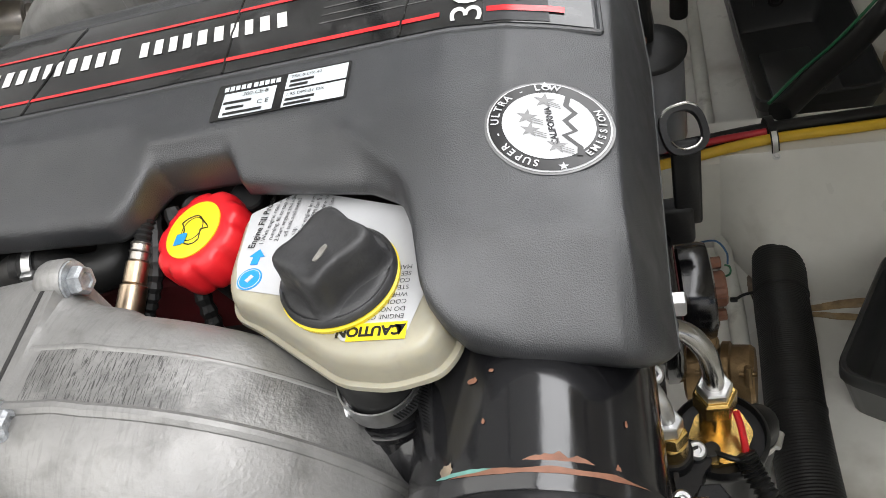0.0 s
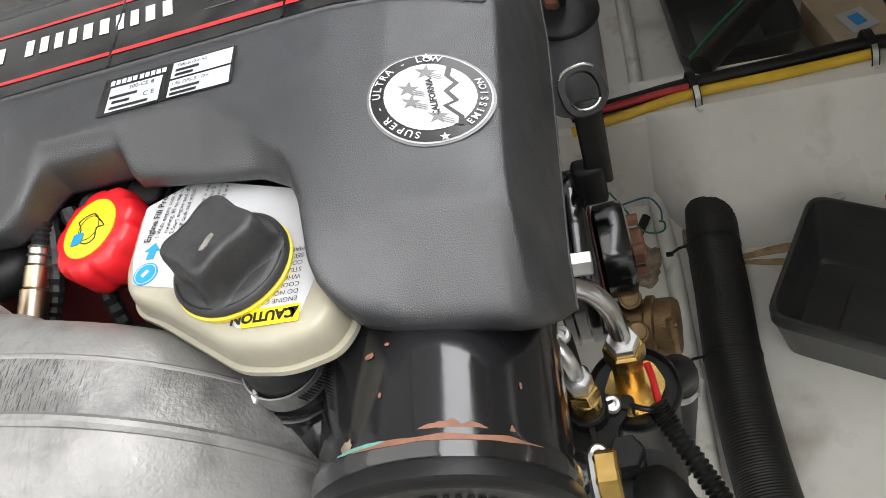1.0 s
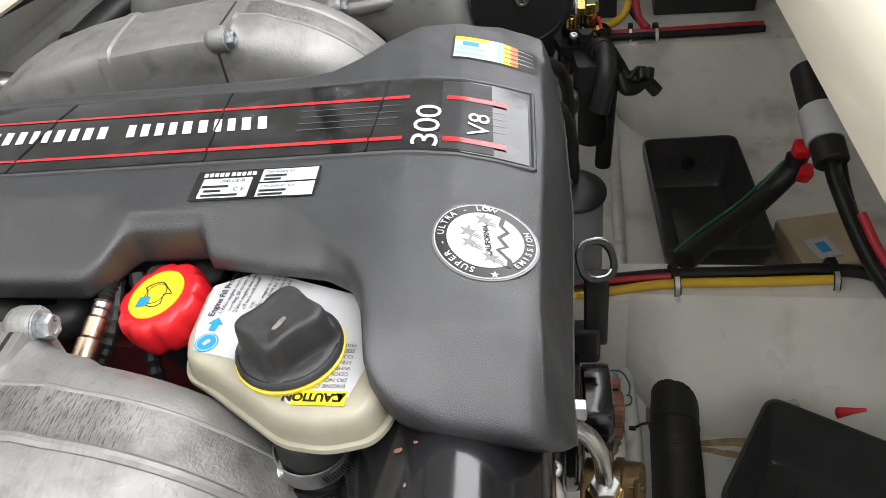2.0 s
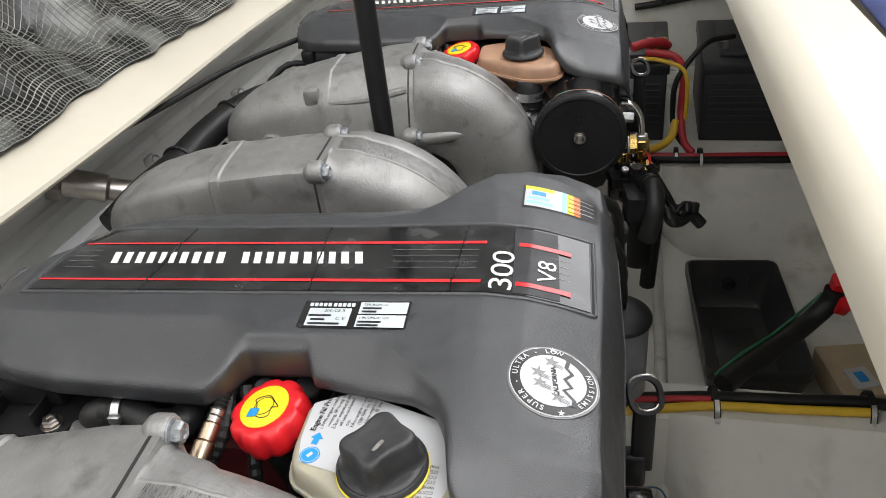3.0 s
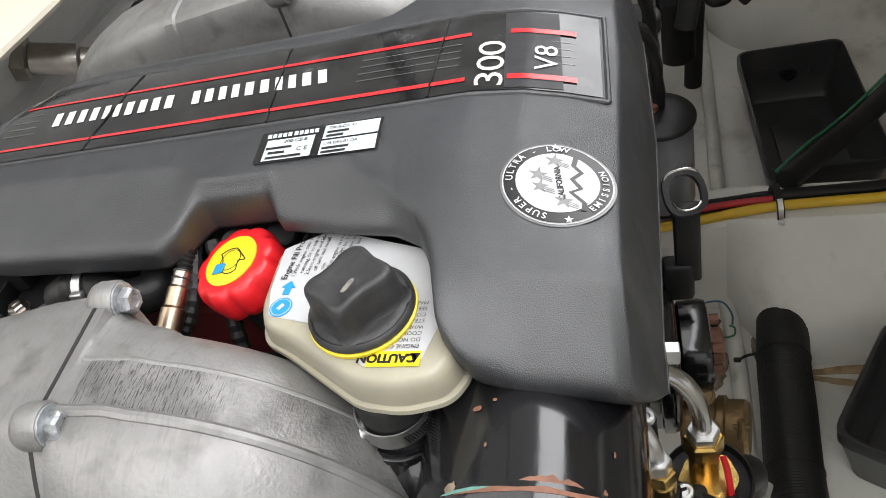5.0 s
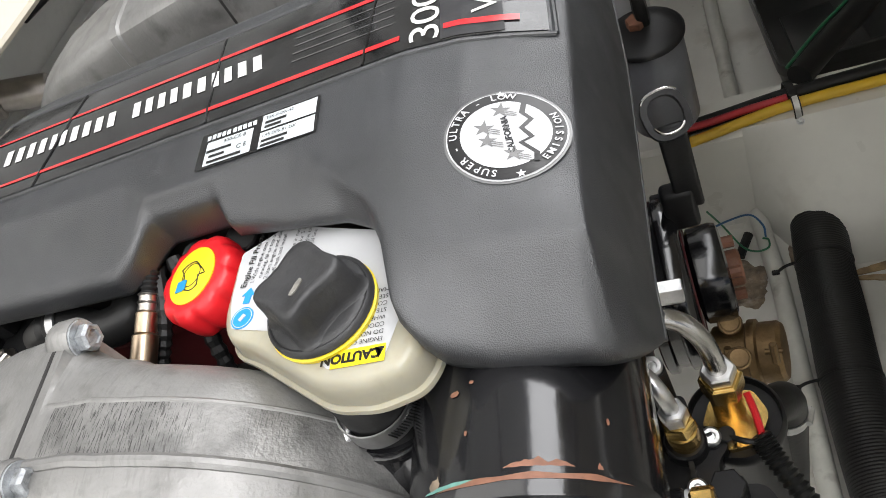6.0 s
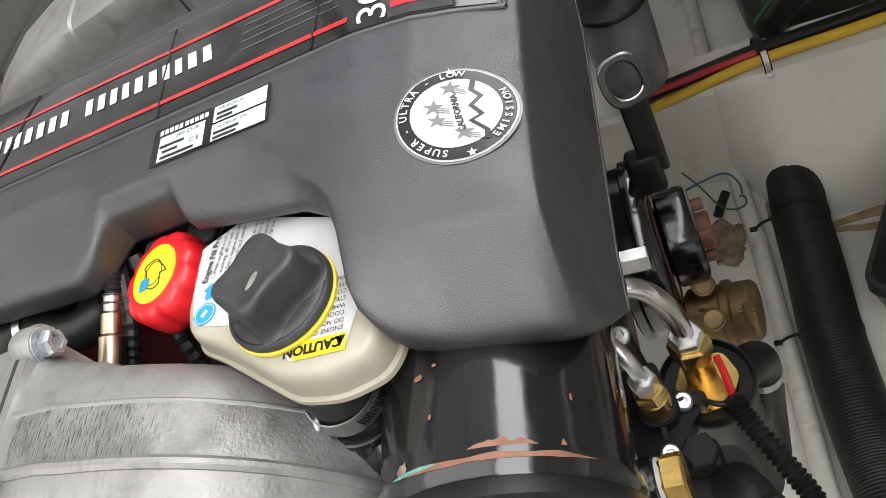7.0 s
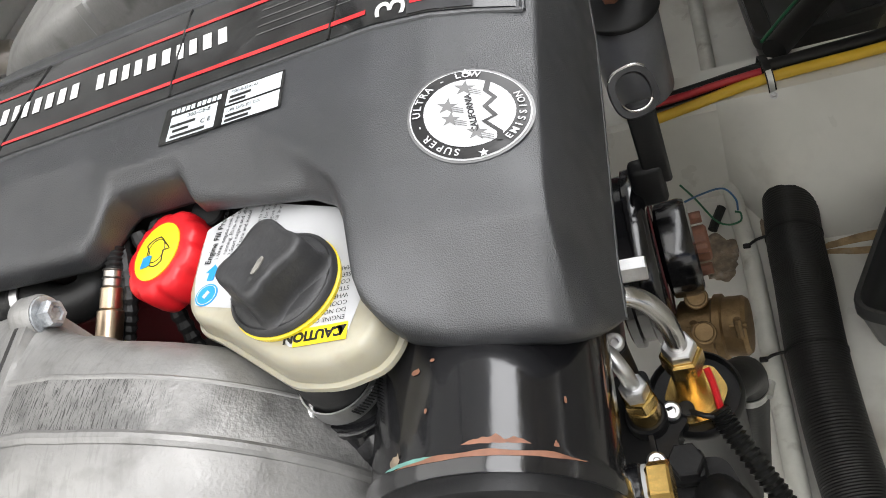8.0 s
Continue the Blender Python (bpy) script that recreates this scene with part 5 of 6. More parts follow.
    plate(bm, rounded([(0.010, -0.262), (0.058, -0.262), (0.066, -0.285), (0.066, -0.345), (0.016, -0.345)], 0.010), 0.530, 0.572)
    box(bm, (0.034, -0.272, 0.582), (0.024, 0.022, 0.020), 0.005)
    bm_nut = bmesh.new()
    hexa(bm_nut, (0.034, -0.272, 0.588), (0.034, -0.272, 0.600), 0.0125)
    part("pump_cover", bm, M_PLASTIC, frame_, "black moulded pump cover")
    part("cover_nut", bm_nut, M_PLASTIC, frame_)
    bm = bmesh.new()
    tube(bm, [(0.048, -0.290, 0.572), (0.056, -0.306, 0.585), (0.062, -0.328, 0.578), (0.062, -0.350, 0.555), (0.050, -0.362, 0.50)], 0.0165, 20, 6)
    part("pump_hose", bm, M_RUBBER, frame_, "thick black hose")
    bm = bmesh.new()
    torus(bm, (0.0575, -0.312, 0.585), (0.25, -1, -0.1), 0.0170, 0.0022, 28, 8)
    part("hose_ring", bm, M_RUBBER, frame_)
    for p in ((0.029, -0.2285, 0.580), (0.014, -0.268, 0.590), (0.006, -0.205, 0.650)):
        bm = bmesh.new()
        lathe(bm, p, (0.2, -0.2, 1), [(0.0065, 0), (0.007, 0.001), (0.007, 0.004), (0.0055, 0.0055), (0.003, 0.0055), (0.0025, 0.003)], 18)
        part("screw", bm, M_STEEL, frame_, "steel pan-head screw")
    bm = bmesh.new()
    rod(bm, (0.002, -0.312, 0.664), (0.014, -0.312, 0.664), 0.016, 18, 0)
    hexa(bm, (0.016, -0.312, 0.664), (0.030, -0.312, 0.664), 0.0165, 1)
    rod(bm, (0.013, -0.312, 0.664), (0.0165, -0.312, 0.664), 0.0145, 18, 2)
    part("drain_fitting", bm, [M_GLOSS, M_BRASS, M_PAPER], engine, "brass hexagon plug in a black boss")
    # taped loom and connectors low at the front
    bm = bmesh.new()
    tube(bm, [(0.085, -0.33, 0.545), (0.092, -0.345, 0.53), (0.11, -0.33, 0.52), (0.13, -0.31, 0.52), (0.15, -0.31, 0.50)], 0.011, 12, 6)
    for i in range(5):
        box(bm, (0.085 + i * 0.012, -0.335 + 0.004 * i, 0.54 + 0.004 * (i % 2)), (0.016, 0.02, 0.014), 0.003, 1, pose(0, 0, 0, 20 * i, 15, 30))
    tube(bm, [(0.10, -0.34, 0.545), (0.115, -0.325, 0.555), (0.13, -0.32, 0.54)], 0.003, 8, 5)
    part("taped_loom", bm, M_CABLE, engine, "wiring loom bound with black tape")
    bm = bmesh.new()
    tube(bm, [(0.078, -0.155, 0.25), (0.084, -0.158, 0.38), (0.088, -0.160, 0.47), (0.080, -0.172, 0.50), (0.066, -0.186, 0.51)], 0.0165, 18, 6)
    hose = part("fuel_hose", bm, M_RUBBER, engine)
    bm = bmesh.new()
    band(bm, (0.0868, -0.1595, 0.455), (0.04, -0.02, 1), 0.0170, 0.012, 0.001, 28)
    rod(bm, (0.100, -0.172, 0.455), (0.106, -0.158, 0.455), 0.0045, 10)
    part("hose_clip", bm, M_STEEL, hose)


def build_rear(engine):
    """Sensor, hoses, bracket and wiring between the cover and the near riser."""
    bm = bmesh.new()
    a, b = Vector((-0.344, -0.188, 0.757)), Vector((-0.336, -0.138, 0.780))
    d = (b - a).normalized()
    rod(bm, a, a + d * 0.026, 0.0098, 18, 0)
    rod(bm, a + d * 0.026, a + d * 0.043, 0.0084, 18, 0)
    rod(bm, a + d * 0.043, a + d * 0.056, 0.0072, 18, 1)
    torus(bm, a + d * 0.050, d, 0.0072, 0.0009, 18, 5, 1)
    torus(bm, a + d * 0.056, d, 0.0072, 0.0009, 18, 5, 1)
    sensor = part("oxygen_sensor", bm, [M_TINTED, M_STEEL_OLD], engine, "heat-tinted steel oxygen sensor")
    bm = bmesh.new()
    tube(bm, [a + d * 0.055, a + d * 0.080, (-0.330, -0.085, 0.805)], 0.0062, 12, 12, 0, 0.0008, 1)
    part("sensor_sleeve", bm, M_RUBBER, sensor, "ribbed black sleeve", 25)
    # hoses
    bm = bmesh.new()
    tube(bm, [(-0.462, -0.124, 0.760), (-0.435, -0.126, 0.760), (-0.405, -0.138, 0.757), (-0.380, -0.128, 0.755), (-0.378, -0.10, 0.765), (-0.382, -0.07, 0.785)], 0.0165, 16, 6)
    hose = part("breather_hose", bm, M_RUBBER, engine, "dusty black rubber hose", 50)
    bm = bmesh.new()
    lathe(bm, (-0.446, -0.125, 0.760), (-1, -0.05, 0), [(0.0178, -0.007), (0.0185, -0.006), (0.0185, 0.006), (0.0178, 0.007)], 24, 0)
    band(bm, (-0.443, -0.125, 0.760), (-1, -0.05, 0), 0.0187, 0.008, 0.001, 28, 1)
    box(bm, (-0.441, -0.142, 0.768), (0.012, 0.008, 0.009), 0.002, mi=1)
    part("hose_clamp", bm, [M_RUBBER, M_STEEL], hose)
    bm = bmesh.new()
    lathe(bm, (-0.457, -0.125, 0.760), (-1, -0.1, -0.25), [(0.0155, 0), (0.0158, 0.012), (0.0135, 0.024), (0.008, 0.031), (0.002, 0.033)], 24)
    part("hose_end", bm, M_DARK, hose)
    for pts in ([(-0.335, -0.10, 0.79), (-0.330, -0.150, 0.765), (-0.345, -0.175, 0.74)], [(-0.318, -0.11, 0.785), (-0.305, -0.155, 0.74), (-0.30, -0.18, 0.70)]):
        bm = bmesh.new()
        tube(bm, pts, 0.0062, 10, 10, 0, 0.0007, 1)
        part("ribbed_loom", bm, M_CABLE, engine, "", 25)
    bm = bmesh.new()
    rod(bm, (-0.312, -0.095, 0.750), (-0.302, -0.106, 0.778), 0.012, 14)
    rod(bm, (-0.270, -0.092, 0.745), (-0.262, -0.100, 0.778), 0.013, 16)
    box(bm, (-0.245, -0.145, 0.74), (0.03, 0.04, 0.06), 0.006)
    part("valve_fitting", bm, M_PLASTIC, engine)
    bm = bmesh.new()
    box(bm, (-0.405, -0.108, 0.775), (0.045, 0.018, 0.013), 0.002)
    conn = part("plug_connector", bm, M_PLASTIC, engine, "black plug connector")
    for i, mat in enumerate((M_CABLE_B, M_CABLE_Y, M_PAPER, M_CABLE)):
        bm = bmesh.new()
        tube(bm, [(-0.426, -0.114 + i * 0.004, 0.777), (-0.436, -0.116 + i * 0.004, 0.776), (-0.446, -0.105 + i * 0.004, 0.765)], 0.0016, 6, 5)
        part("wire", bm, mat, conn)
    # ignition bracket under the cover's rear end
    bm = bmesh.new()
    plate(bm, rounded([(-0.612, -0.145), (-0.505, -0.150), (-0.495, -0.12), (-0.495, -0.05), (-0.612, -0.05)], 0.01), 0.740, 0.748)
    br = part("coil_bracket", bm, M_PLASTIC, engine, "black plastic coil bracket", 40)
    bm = bmesh.new()
    box(bm, (-0.555, -0.088, 0.766), (0.075, 0.05, 0.038), 0.009, 2, None, 0.84)
    part("coil", bm, M_PLASTIC, br, "black ignition coil", 40)
    bm = bmesh.new()
    box(bm, (-0.602, -0.085, 0.768), (0.026, 0.05, 0.035), 0.006)
    part("coil_end", bm, M_PLASTIC, br)
    for x in (-0.585, -0.535):
        bm = bmesh.new()
        box(bm, (x, -0.125, 0.756), (0.003, 0.028, 0.018), 0.001)
        part("web", bm, M_PLASTIC, br)
    bm = bmesh.new()
    box(bm, (-0.555, -0.138, 0.69), (0.12, 0.02, 0.10), 0.006)
    part("foot", bm, M_PLASTIC, br)
    for x, y in ((-0.598, -0.131), (-0.520, -0.134)):
        bm = bmesh.new()
        bolt(bm, (x, y, 0.748), (0, 0, 1), 0.008, 0.007)
        part("bracket_bolt", bm, M_STEEL_OLD, br)
    bm = bmesh.new()
    lathe(bm, (-0.488, -0.150, 0.715), (0.3, 0.5, 1), [(0.030, 0), (0.028, 0.015), (0.020, 0.028), (0.0175, 0.038)], 24)
    box(bm, (-0.488, -0.145, 0.722), (0.05, 0.05, 0.012), 0.004)
    part("thermostat_neck", bm, M_ALU, engine)
    for k, (y, z) in enumerate(((-0.10, 0.76), (-0.13, 0.74), (-0.15, 0.72), (-0.11, 0.70))):
        bm = bmesh.new()
        tube(bm, [(-0.60, y, z), (-0.65, y - 0.02, z - 0.01 * k), (-0.70, y - 0.05, z - 0.05), (-0.72, y - 0.10, z - 0.12)], 0.006, 10, 6, 0, 0.0006, 1)
        part("rear_loom", bm, M_CABLE, engine)


def build_engine(name, label, m):
    engine = thing(name, label, "engine", "twin marine engines", m=m)
    build_cover(engine)
    build_tank(engine)
    build_oil_cap(engine)
    build_elbow(engine, -1)
    build_elbow(engine, 1)
    build_exchanger(engine)
    build_front(engine)
    build_rear(engine)
    return engine


engine = build_engine("marine_engine", "V8 boat engine with black plastic cover and aluminium risers", pose(0, 0, 0, 0, 0, 4.5))
engine_far = copy_thing(engine, pose(-0.015, 0.935, 0, 0, 0, 4.5))
tagged(engine_far, "V8 boat engine with an amber-stained coolant tank")
for o in engine_far.children:
    if o.name.startswith("coolant_tank"):
        o.data = o.data.copy()
        o.data.materials[0] = M_TANK_AMBER
        for c in list(o.children):
            if c.name.startswith(("tank_label", "cap_gasket")):
                bpy.data.objects.remove(c)

# ---- things in the bay ----
def tray(name, label, m, w, l, h):
    """An open plastic box with a drain, rounded corners and sloping sides."""
    ob = thing(name, label, "storage box", "black plastic boxes", m=m)
    bm = bmesh.new()
    q = rounded([(-w / 2, -l / 2), (w / 2, -l / 2), (w / 2, l / 2), (-w / 2, l / 2)], 0.025)
    rows = [[Vector((x * k, y * k2, z)) for x, y in q] for k, k2, z in ((0.78, 0.86, 0.0), (0.81, 0.88, 0.004), (0.985, 0.985, h - 0.030), (1.0, 1.0, h - 0.028), (1.01, 1.01, h - 0.003), (1.0, 1.0, h), (0.965, 0.978, h), (0.955, 0.972, h - 0.004),
                                                                    (0.945, 0.965, h - 0.030), (0.79, 0.865, 0.012), (0.75, 0.84, 0.006))]
    loft(bm, rows)
    part("shell", bm, M_TRAY, ob, "", 30)
    bm = bmesh.new()
    box(bm, (0, -0.02, 0.008), (w * 0.46, l * 0.50, 0.008), 0.002)
    part("floor_step", bm, M_TRAY, ob)
    bm = bmesh.new()
    lathe(bm, (0.0, l / 2 * 0.91, h * 0.55), (0, -1, 0.15), [(0.017, 0), (0.017, 0.006), (0.012, 0.008), (0.010, 0.005), (0.002, 0.005)], 20)
    part("drain_boss", bm, M_PLASTIC, ob)
    for x in (-0.045, 0.045):
        bm = bmesh.new()
        box(bm, (x, l / 2 * 0.90, h * 0.6), (0.004, 0.004, 0.03), 0.001)
        part("rib", bm, M_TRAY, ob)
    return ob


tray("storage_box", "black plastic open box standing on the bilge floor", pose(0.294, 0.868, 0.0, 0, 0, 4), 0.216, 0.408, 0.130)
tray("storage_box", "empty black plastic box beside the ribbed duct", pose(0.474, 0.106, 0.0, 0, 0, -117), 0.222, 0.42, 0.130)

bm = bmesh.new()
tube(bm, [(0.2095, 0.468, 0.042), (0.207, 0.42, 0.042), (0.196, 0.29, 0.042), (0.194, 0.20, 0.042), (0.190, 0.08, 0.042), (0.194, -0.06, 0.042), (0.206, -0.2, 0.042), (0.23, -0.5, 0.042)], 0.041, 28, 60, 0, 0.0003, 1)
duct = thing("bilge_duct", "black ribbed blower duct lying on the floor", "duct")
ob = link_mesh("hose", bm, M_RUBBER, duct, 25)
for y, x in ((0.29, 0.196), (0.086, 0.190)):
    bm = bmesh.new()
    band(bm, (x, y, 0.042), (0.05, 1, 0), 0.0412, 0.004, 0.0012, 32)
    tube(bm, [(x - 0.040, y, 0.055), (x - 0.055, y + 0.001, 0.048), (x - 0.066, y + 0.002, 0.036)], 0.0025, 6, 4)
    box(bm, (x - 0.070, y + 0.002, 0.034), (0.012, 0.008, 0.006), 0.002)
    part("cable_tie", bm, M_CABLE, duct)

bm = bmesh.new()
tube(bm, [(0.108, 1.40, 0.016), (0.115, 1.0, 0.016), (0.118, 0.7, 0.016), (0.119, 0.56, 0.016)], 0.0145, 16, 4)
single("drain_pipe", bm, M_PIPE, "white plastic pipe along the bilge floor", "pipe", "bilge pipes")
bm = bmesh.new()
tube(bm, [(0.118, 0.440, 0.016), (0.124, 0.35, 0.016), (0.129, 0.27, 0.016), (0.131, 0.1, 0.016), (0.133, -0.06, 0.016), (0.135, -0.5, 0.016)], 0.0145, 16, 6)
single("drain_pipe", bm, M_PIPE, "stained white pipe beside the ribbed duct", "pipe", "bilge pipes")
bm = bmesh.new()
tube(bm, [(0.098, 0.385, 0.025), (0.085, 0.36, 0.022), (0.078, 0.345, 0.02)], 0.008, 10, 4)
single("cable_plug", bm, M_CABLE, "black plug at the end of a wire", "plug")
for mat, nm, pts, lab in ((M_CABLE_B, "blue_wire", [(0.03, 0.32, 0.13), (0.07, 0.36, 0.10), (0.105, 0.385, 0.075), (0.122, 0.375, 0.055), (0.123, 0.365, 0.036)], "loose thin blue wire over the pipe"),
                          (M_CABLE_G, "green_wire", [(0.045, 0.345, 0.15), (0.062, 0.36, 0.09), (0.085, 0.35, 0.04), (0.105, 0.34, 0.034), (0.124, 0.345, 0.033), (0.126, 0.36, 0.034), (0.118, 0.365, 0.034)], "loose thin green wire over the pipe")):
    bm = bmesh.new()
    tube(bm, pts, 0.0017, 8, 8)
    single(nm, bm, mat, lab, "wire")

# brown waterline at the foot of the stringer, flaking patches on the floor
def stain(name, cx, cy, w, l, z, mat, label, seed, turn=0.0, lump=0.0):
    bm = bmesh.new()
    rim = []
    for i in range(40):
        a = 2 * math.pi * i / 40
        r = 1 + 0.42 * noise.noise((math.cos(a) * 1.7 + seed, math.sin(a) * 1.7, seed)) + 0.22 * noise.noise((math.cos(a) * 6, math.sin(a) * 6 + seed, 3))
        rim.append((w * r * math.cos(a), l * r * math.sin(a)))
    t = pose(cx, cy, 0, 0, 0, turn)
    rows = []
    for k in (1.0, 0.93, 0.7, 0.45, 0.2, 0.02):
        rows.append([t @ Vector((x * k, y * k, z + (0 if k == 1.0 else 0.0012 + lump * (0.5 + noise.noise((x * k * 60, y * k * 60, seed)))))) for x, y in rim])
    loft(bm, rows)
    structure(name, bm, mat, label, "stain")


stain("floor_stain", 0.33, 0.300, 0.12, 0.008, 0.0, M_GRIME, "brown waterline stain along the stringer foot", 1.3, 4)
stain("floor_stain", 0.29, 0.274, 0.06, 0.006, 0.0, M_GRIME, "brown rust run on the bilge floor", 4.1, -8)
stain("floor_scale", 0.078, 0.62, 0.022, 0.085, 0.0, M_SCALE, "flaking corroded patch beside the pipe", 7.7, 0, 0.005)
stain("floor_scale", 0.168, 0.34, 0.016, 0.050, 0.0, M_SCALE, "crusty dirt between the pipe and the duct", 2.2, 4, 0.003)
stain("floor_scale", 0.080, 0.30, 0.035, 0.045, 0.0, M_SCALE, "crusty dirt under the loose wires", 5.2, 20, 0.003)

# cables on the near stringer
for nm, mat, r, pts, lab in (
        ("yellow_cable", M_CABLE_Y, 0.0085, [(0.0, 0.43, 0.214), (0.08, 0.447, 0.2145), (0.19, 0.470, 0.2145), (0.33, 0.478, 0.2145), (0.46, 0.487, 0.2145)], "thick yellow cable clamped on the stringer"),
        ("black_cable", M_CABLE, 0.011, [(0.0, 0.465, 0.217), (0.10, 0.478, 0.217), (0.19, 0.491, 0.217), (0.33, 0.500, 0.217), (0.46, 0.508, 0.218), (0.54, 0.49, 0.21), (0.60, 0.43, 0.15), (0.63, 0.36, 0.08)], "black cable clamped on the stringer"),
        ("red_cable", M_CABLE_R, 0.006, [(0.0, 0.450, 0.232), (0.07, 0.461, 0.226), (0.13, 0.474, 0.222), (0.19, 0.480, 0.222)], "red cable beside the yellow one"),
        ("bilge_cable", M_CABLE, 0.020, [(0.215, 0.52, 0.222), (0.27, 0.59, 0.215), (0.335, 0.66, 0.215), (0.39, 0.71, 0.235), (0.425, 0.73, 0.27), (0.432, 0.735, 0.30)], "thick black cable with a green strand"),
        ("green_cable", M_CABLE_G, 0.0028, [(0.200, 0.535, 0.232), (0.255, 0.607, 0.227), (0.322, 0.678, 0.226), (0.378, 0.729, 0.247), (0.414, 0.748, 0.280)], "green strand along the black cable"),
        ("black_cable", M_CABLE, 0.012, [(0.62, 0.30, 0.13), (0.60, 0.38, 0.19), (0.545, 0.47, 0.225), (0.50, 0.56, 0.27), (0.48, 0.66, 0.34), (0.48, 0.74, 0.44)], "black cable rising under the deck"),
        ("red_cable", M_CABLE_R, 0.008, [(0.60, 0.26, 0.25), (0.545, 0.36, 0.275), (0.505, 0.45, 0.30), (0.485, 0.52, 0.33)], "red cable rising under the deck"),
        ("far_cable", M_CABLE, 0.012, [(0.02, 2.235, 0.42), (0.10, 2.235, 0.43), (0.3, 2.235, 0.46), (0.6, 2.235, 0.47)], "black cable clipped to the bulkhead"),
        ("red_cable", M_CABLE_R, 0.010, [(0.02, 1.46, 0.217), (0.14, 1.465, 0.217), (0.22, 1.465, 0.217), (0.50, 1.48, 0.217)], "red battery cable clamped on the stringer"),
        ("black_cable", M_CABLE, 0.010, [(0.02, 1.44, 0.217), (0.22, 1.443, 0.217), (0.50, 1.455, 0.217)], "black battery cable clamped on the stringer"),
        ("yellow_cable", M_CABLE_Y, 0.011, [(0.03, 1.45, 0.236), (0.10, 1.47, 0.24), (0.14, 1.50, 0.26), (0.15, 1.53, 0.30)], "yellow battery cable bending down to the stringer"),
        ("red_cable", M_CABLE_R, 0.011, [(0.20, 1.47, 0.225), (0.175, 1.50, 0.25), (0.165, 1.55, 0.32), (0.165, 1.56, 0.42), (0.14, 1.58, 0.47), (0.06, 1.60, 0.48)], "red battery cable between the batteries"),
        ("yellow_cable", M_CABLE_Y, 0.006, [(0.17, 1.535, 0.25), (0.178, 1.54, 0.35), (0.165, 1.55, 0.44), (0.10, 1.57, 0.465), (0.04, 1.6, 0.46)], "yellow battery cable between the batteries"),
        ("black_cable", M_CABLE, 0.008, [(0.19, 1.48, 0.225), (0.15, 1.52, 0.27), (0.14, 1.54, 0.34), (0.15, 1.55, 0.42), (0.22, 1.60, 0.50), (0.30, 1.66, 0.50)], "black battery cable between the batteries"),
        ("red_cable", M_CABLE_R, 0.013, [(0.02, 1.58, 0.50), (0.06, 1.60, 0.505), (0.10, 1.62, 0.50), (0.12, 1.65, 0.48)], "red battery lead on the terminal"),
):
    bm = bmesh.new()
    tube(bm, pts, r, 14, 8)
    single(nm, bm, mat, lab, "cable")


def cable_clamp(p, turn=0.0):
    bm = bmesh.new()
    t = pose(p[0], p[1], p[2], 0, 0, turn)
    pts = [(0, -0.030, -0.004), (0, -0.024, 0.014), (0, -0.012, 0.026), (0, 0.008, 0.030), (0, 0.026, 0.026), (0, 0.036, 0.004)]
    P = smooth_path(pts, 4)
    loft(bm, [[t @ (v + Vector((x, 0, z))) for x, z in ((-0.006, 0), (0.006, 0), (0.006, 0.0015), (-0.006, 0.0015))] for v in P])
    ob = single("cable_clamp", bm, M_CABLE, "rubber-lined cable clamp screwed to the stringer", "clamp", "cable clamps")
    b = bmesh.new()
    bolt(b, t @ Vector((0, -0.0335, -0.006)), (0, -0.5, 1), 0.0045, 0.005)
    loft(b, [[t @ (v + Vector((x, 0, z))) for x, z in ((-0.004, 0.0016), (0.004, 0.0016), (0.004, 0.0024), (-0.004, 0.0024))] for v in P[:9]])
    part("clamp_screw", b, M_STEEL, ob, "bright steel screw and strap")


cable_clamp((0.197, 0.478, 0.2065), 8)
cable_clamp((0.459, 0.497, 0.2065), 4)
cable_clamp((0.222, 1.458, 0.2065), 4)
cable_clamp((0.155, 1.462, 0.2065), 0)


def battery(label, x0, x1, y0, y1):
    ob = thing("battery", label, "battery", "starter batteries", m=pose((x0 + x1) / 2, (y0 + y1) / 2, 0.2, 0, 0, 0))
    w, l = x1 - x0, y1 - y0
    bm = bmesh.new()
    box(bm, (0, 0, 0.105), (w, l, 0.21), 0.006)
    case = part("case", bm, M_BATTERY, ob)
    for i in range(7):
        bm = bmesh.new()
        box(bm, (0, -l / 2, 0.06 + i * 0.02), (w * 0.86, 0.006, 0.007), 0.002)
        part("rib", bm, M_BATTERY, case)
    bm = bmesh.new()
    box(bm, (0, 0, 0.228), (w + 0.012, l + 0.012, 0.036), 0.006)
    box(bm, (0, 0, 0.252), (w * 0.7, l * 0.8, 0.014), 0.004)
    part("lid", bm, M_BATTERY, ob)
    for s in (-1, 1):
        bm = bmesh.new()
        rod(bm, (s * w * 0.3, -l * 0.3, 0.25), (s * w * 0.3, -l * 0.3, 0.282), 0.010, 16)
        part("terminal", bm, M_STEEL_OLD, ob)


battery("black starter battery on the shelf behind the stringer", -0.12, 0.122, 1.60, 1.98)
battery("dark grey starter battery beside the red cables", 0.224, 0.50, 1.60, 1.98)
bm = bmesh.new()
for i in range(6):
    box(bm, (0.07 + 0.02 * (i % 3), 1.64 + 0.03 * (i // 3), 0.475 + 0.01 * (i % 2)), (0.018, 0.024, 0.022), 0.003)
single("fuse_holder", bm, M_BRASS, "row of brass terminals above the battery", "terminal")
bm = bmesh.new()
box(bm, (0.117, 2.225, 0.455), (0.02, 0.02, 0.05), 0.003)
single("cable_clip", bm, M_CABLE, "black clip on the bulkhead cable", "clip")

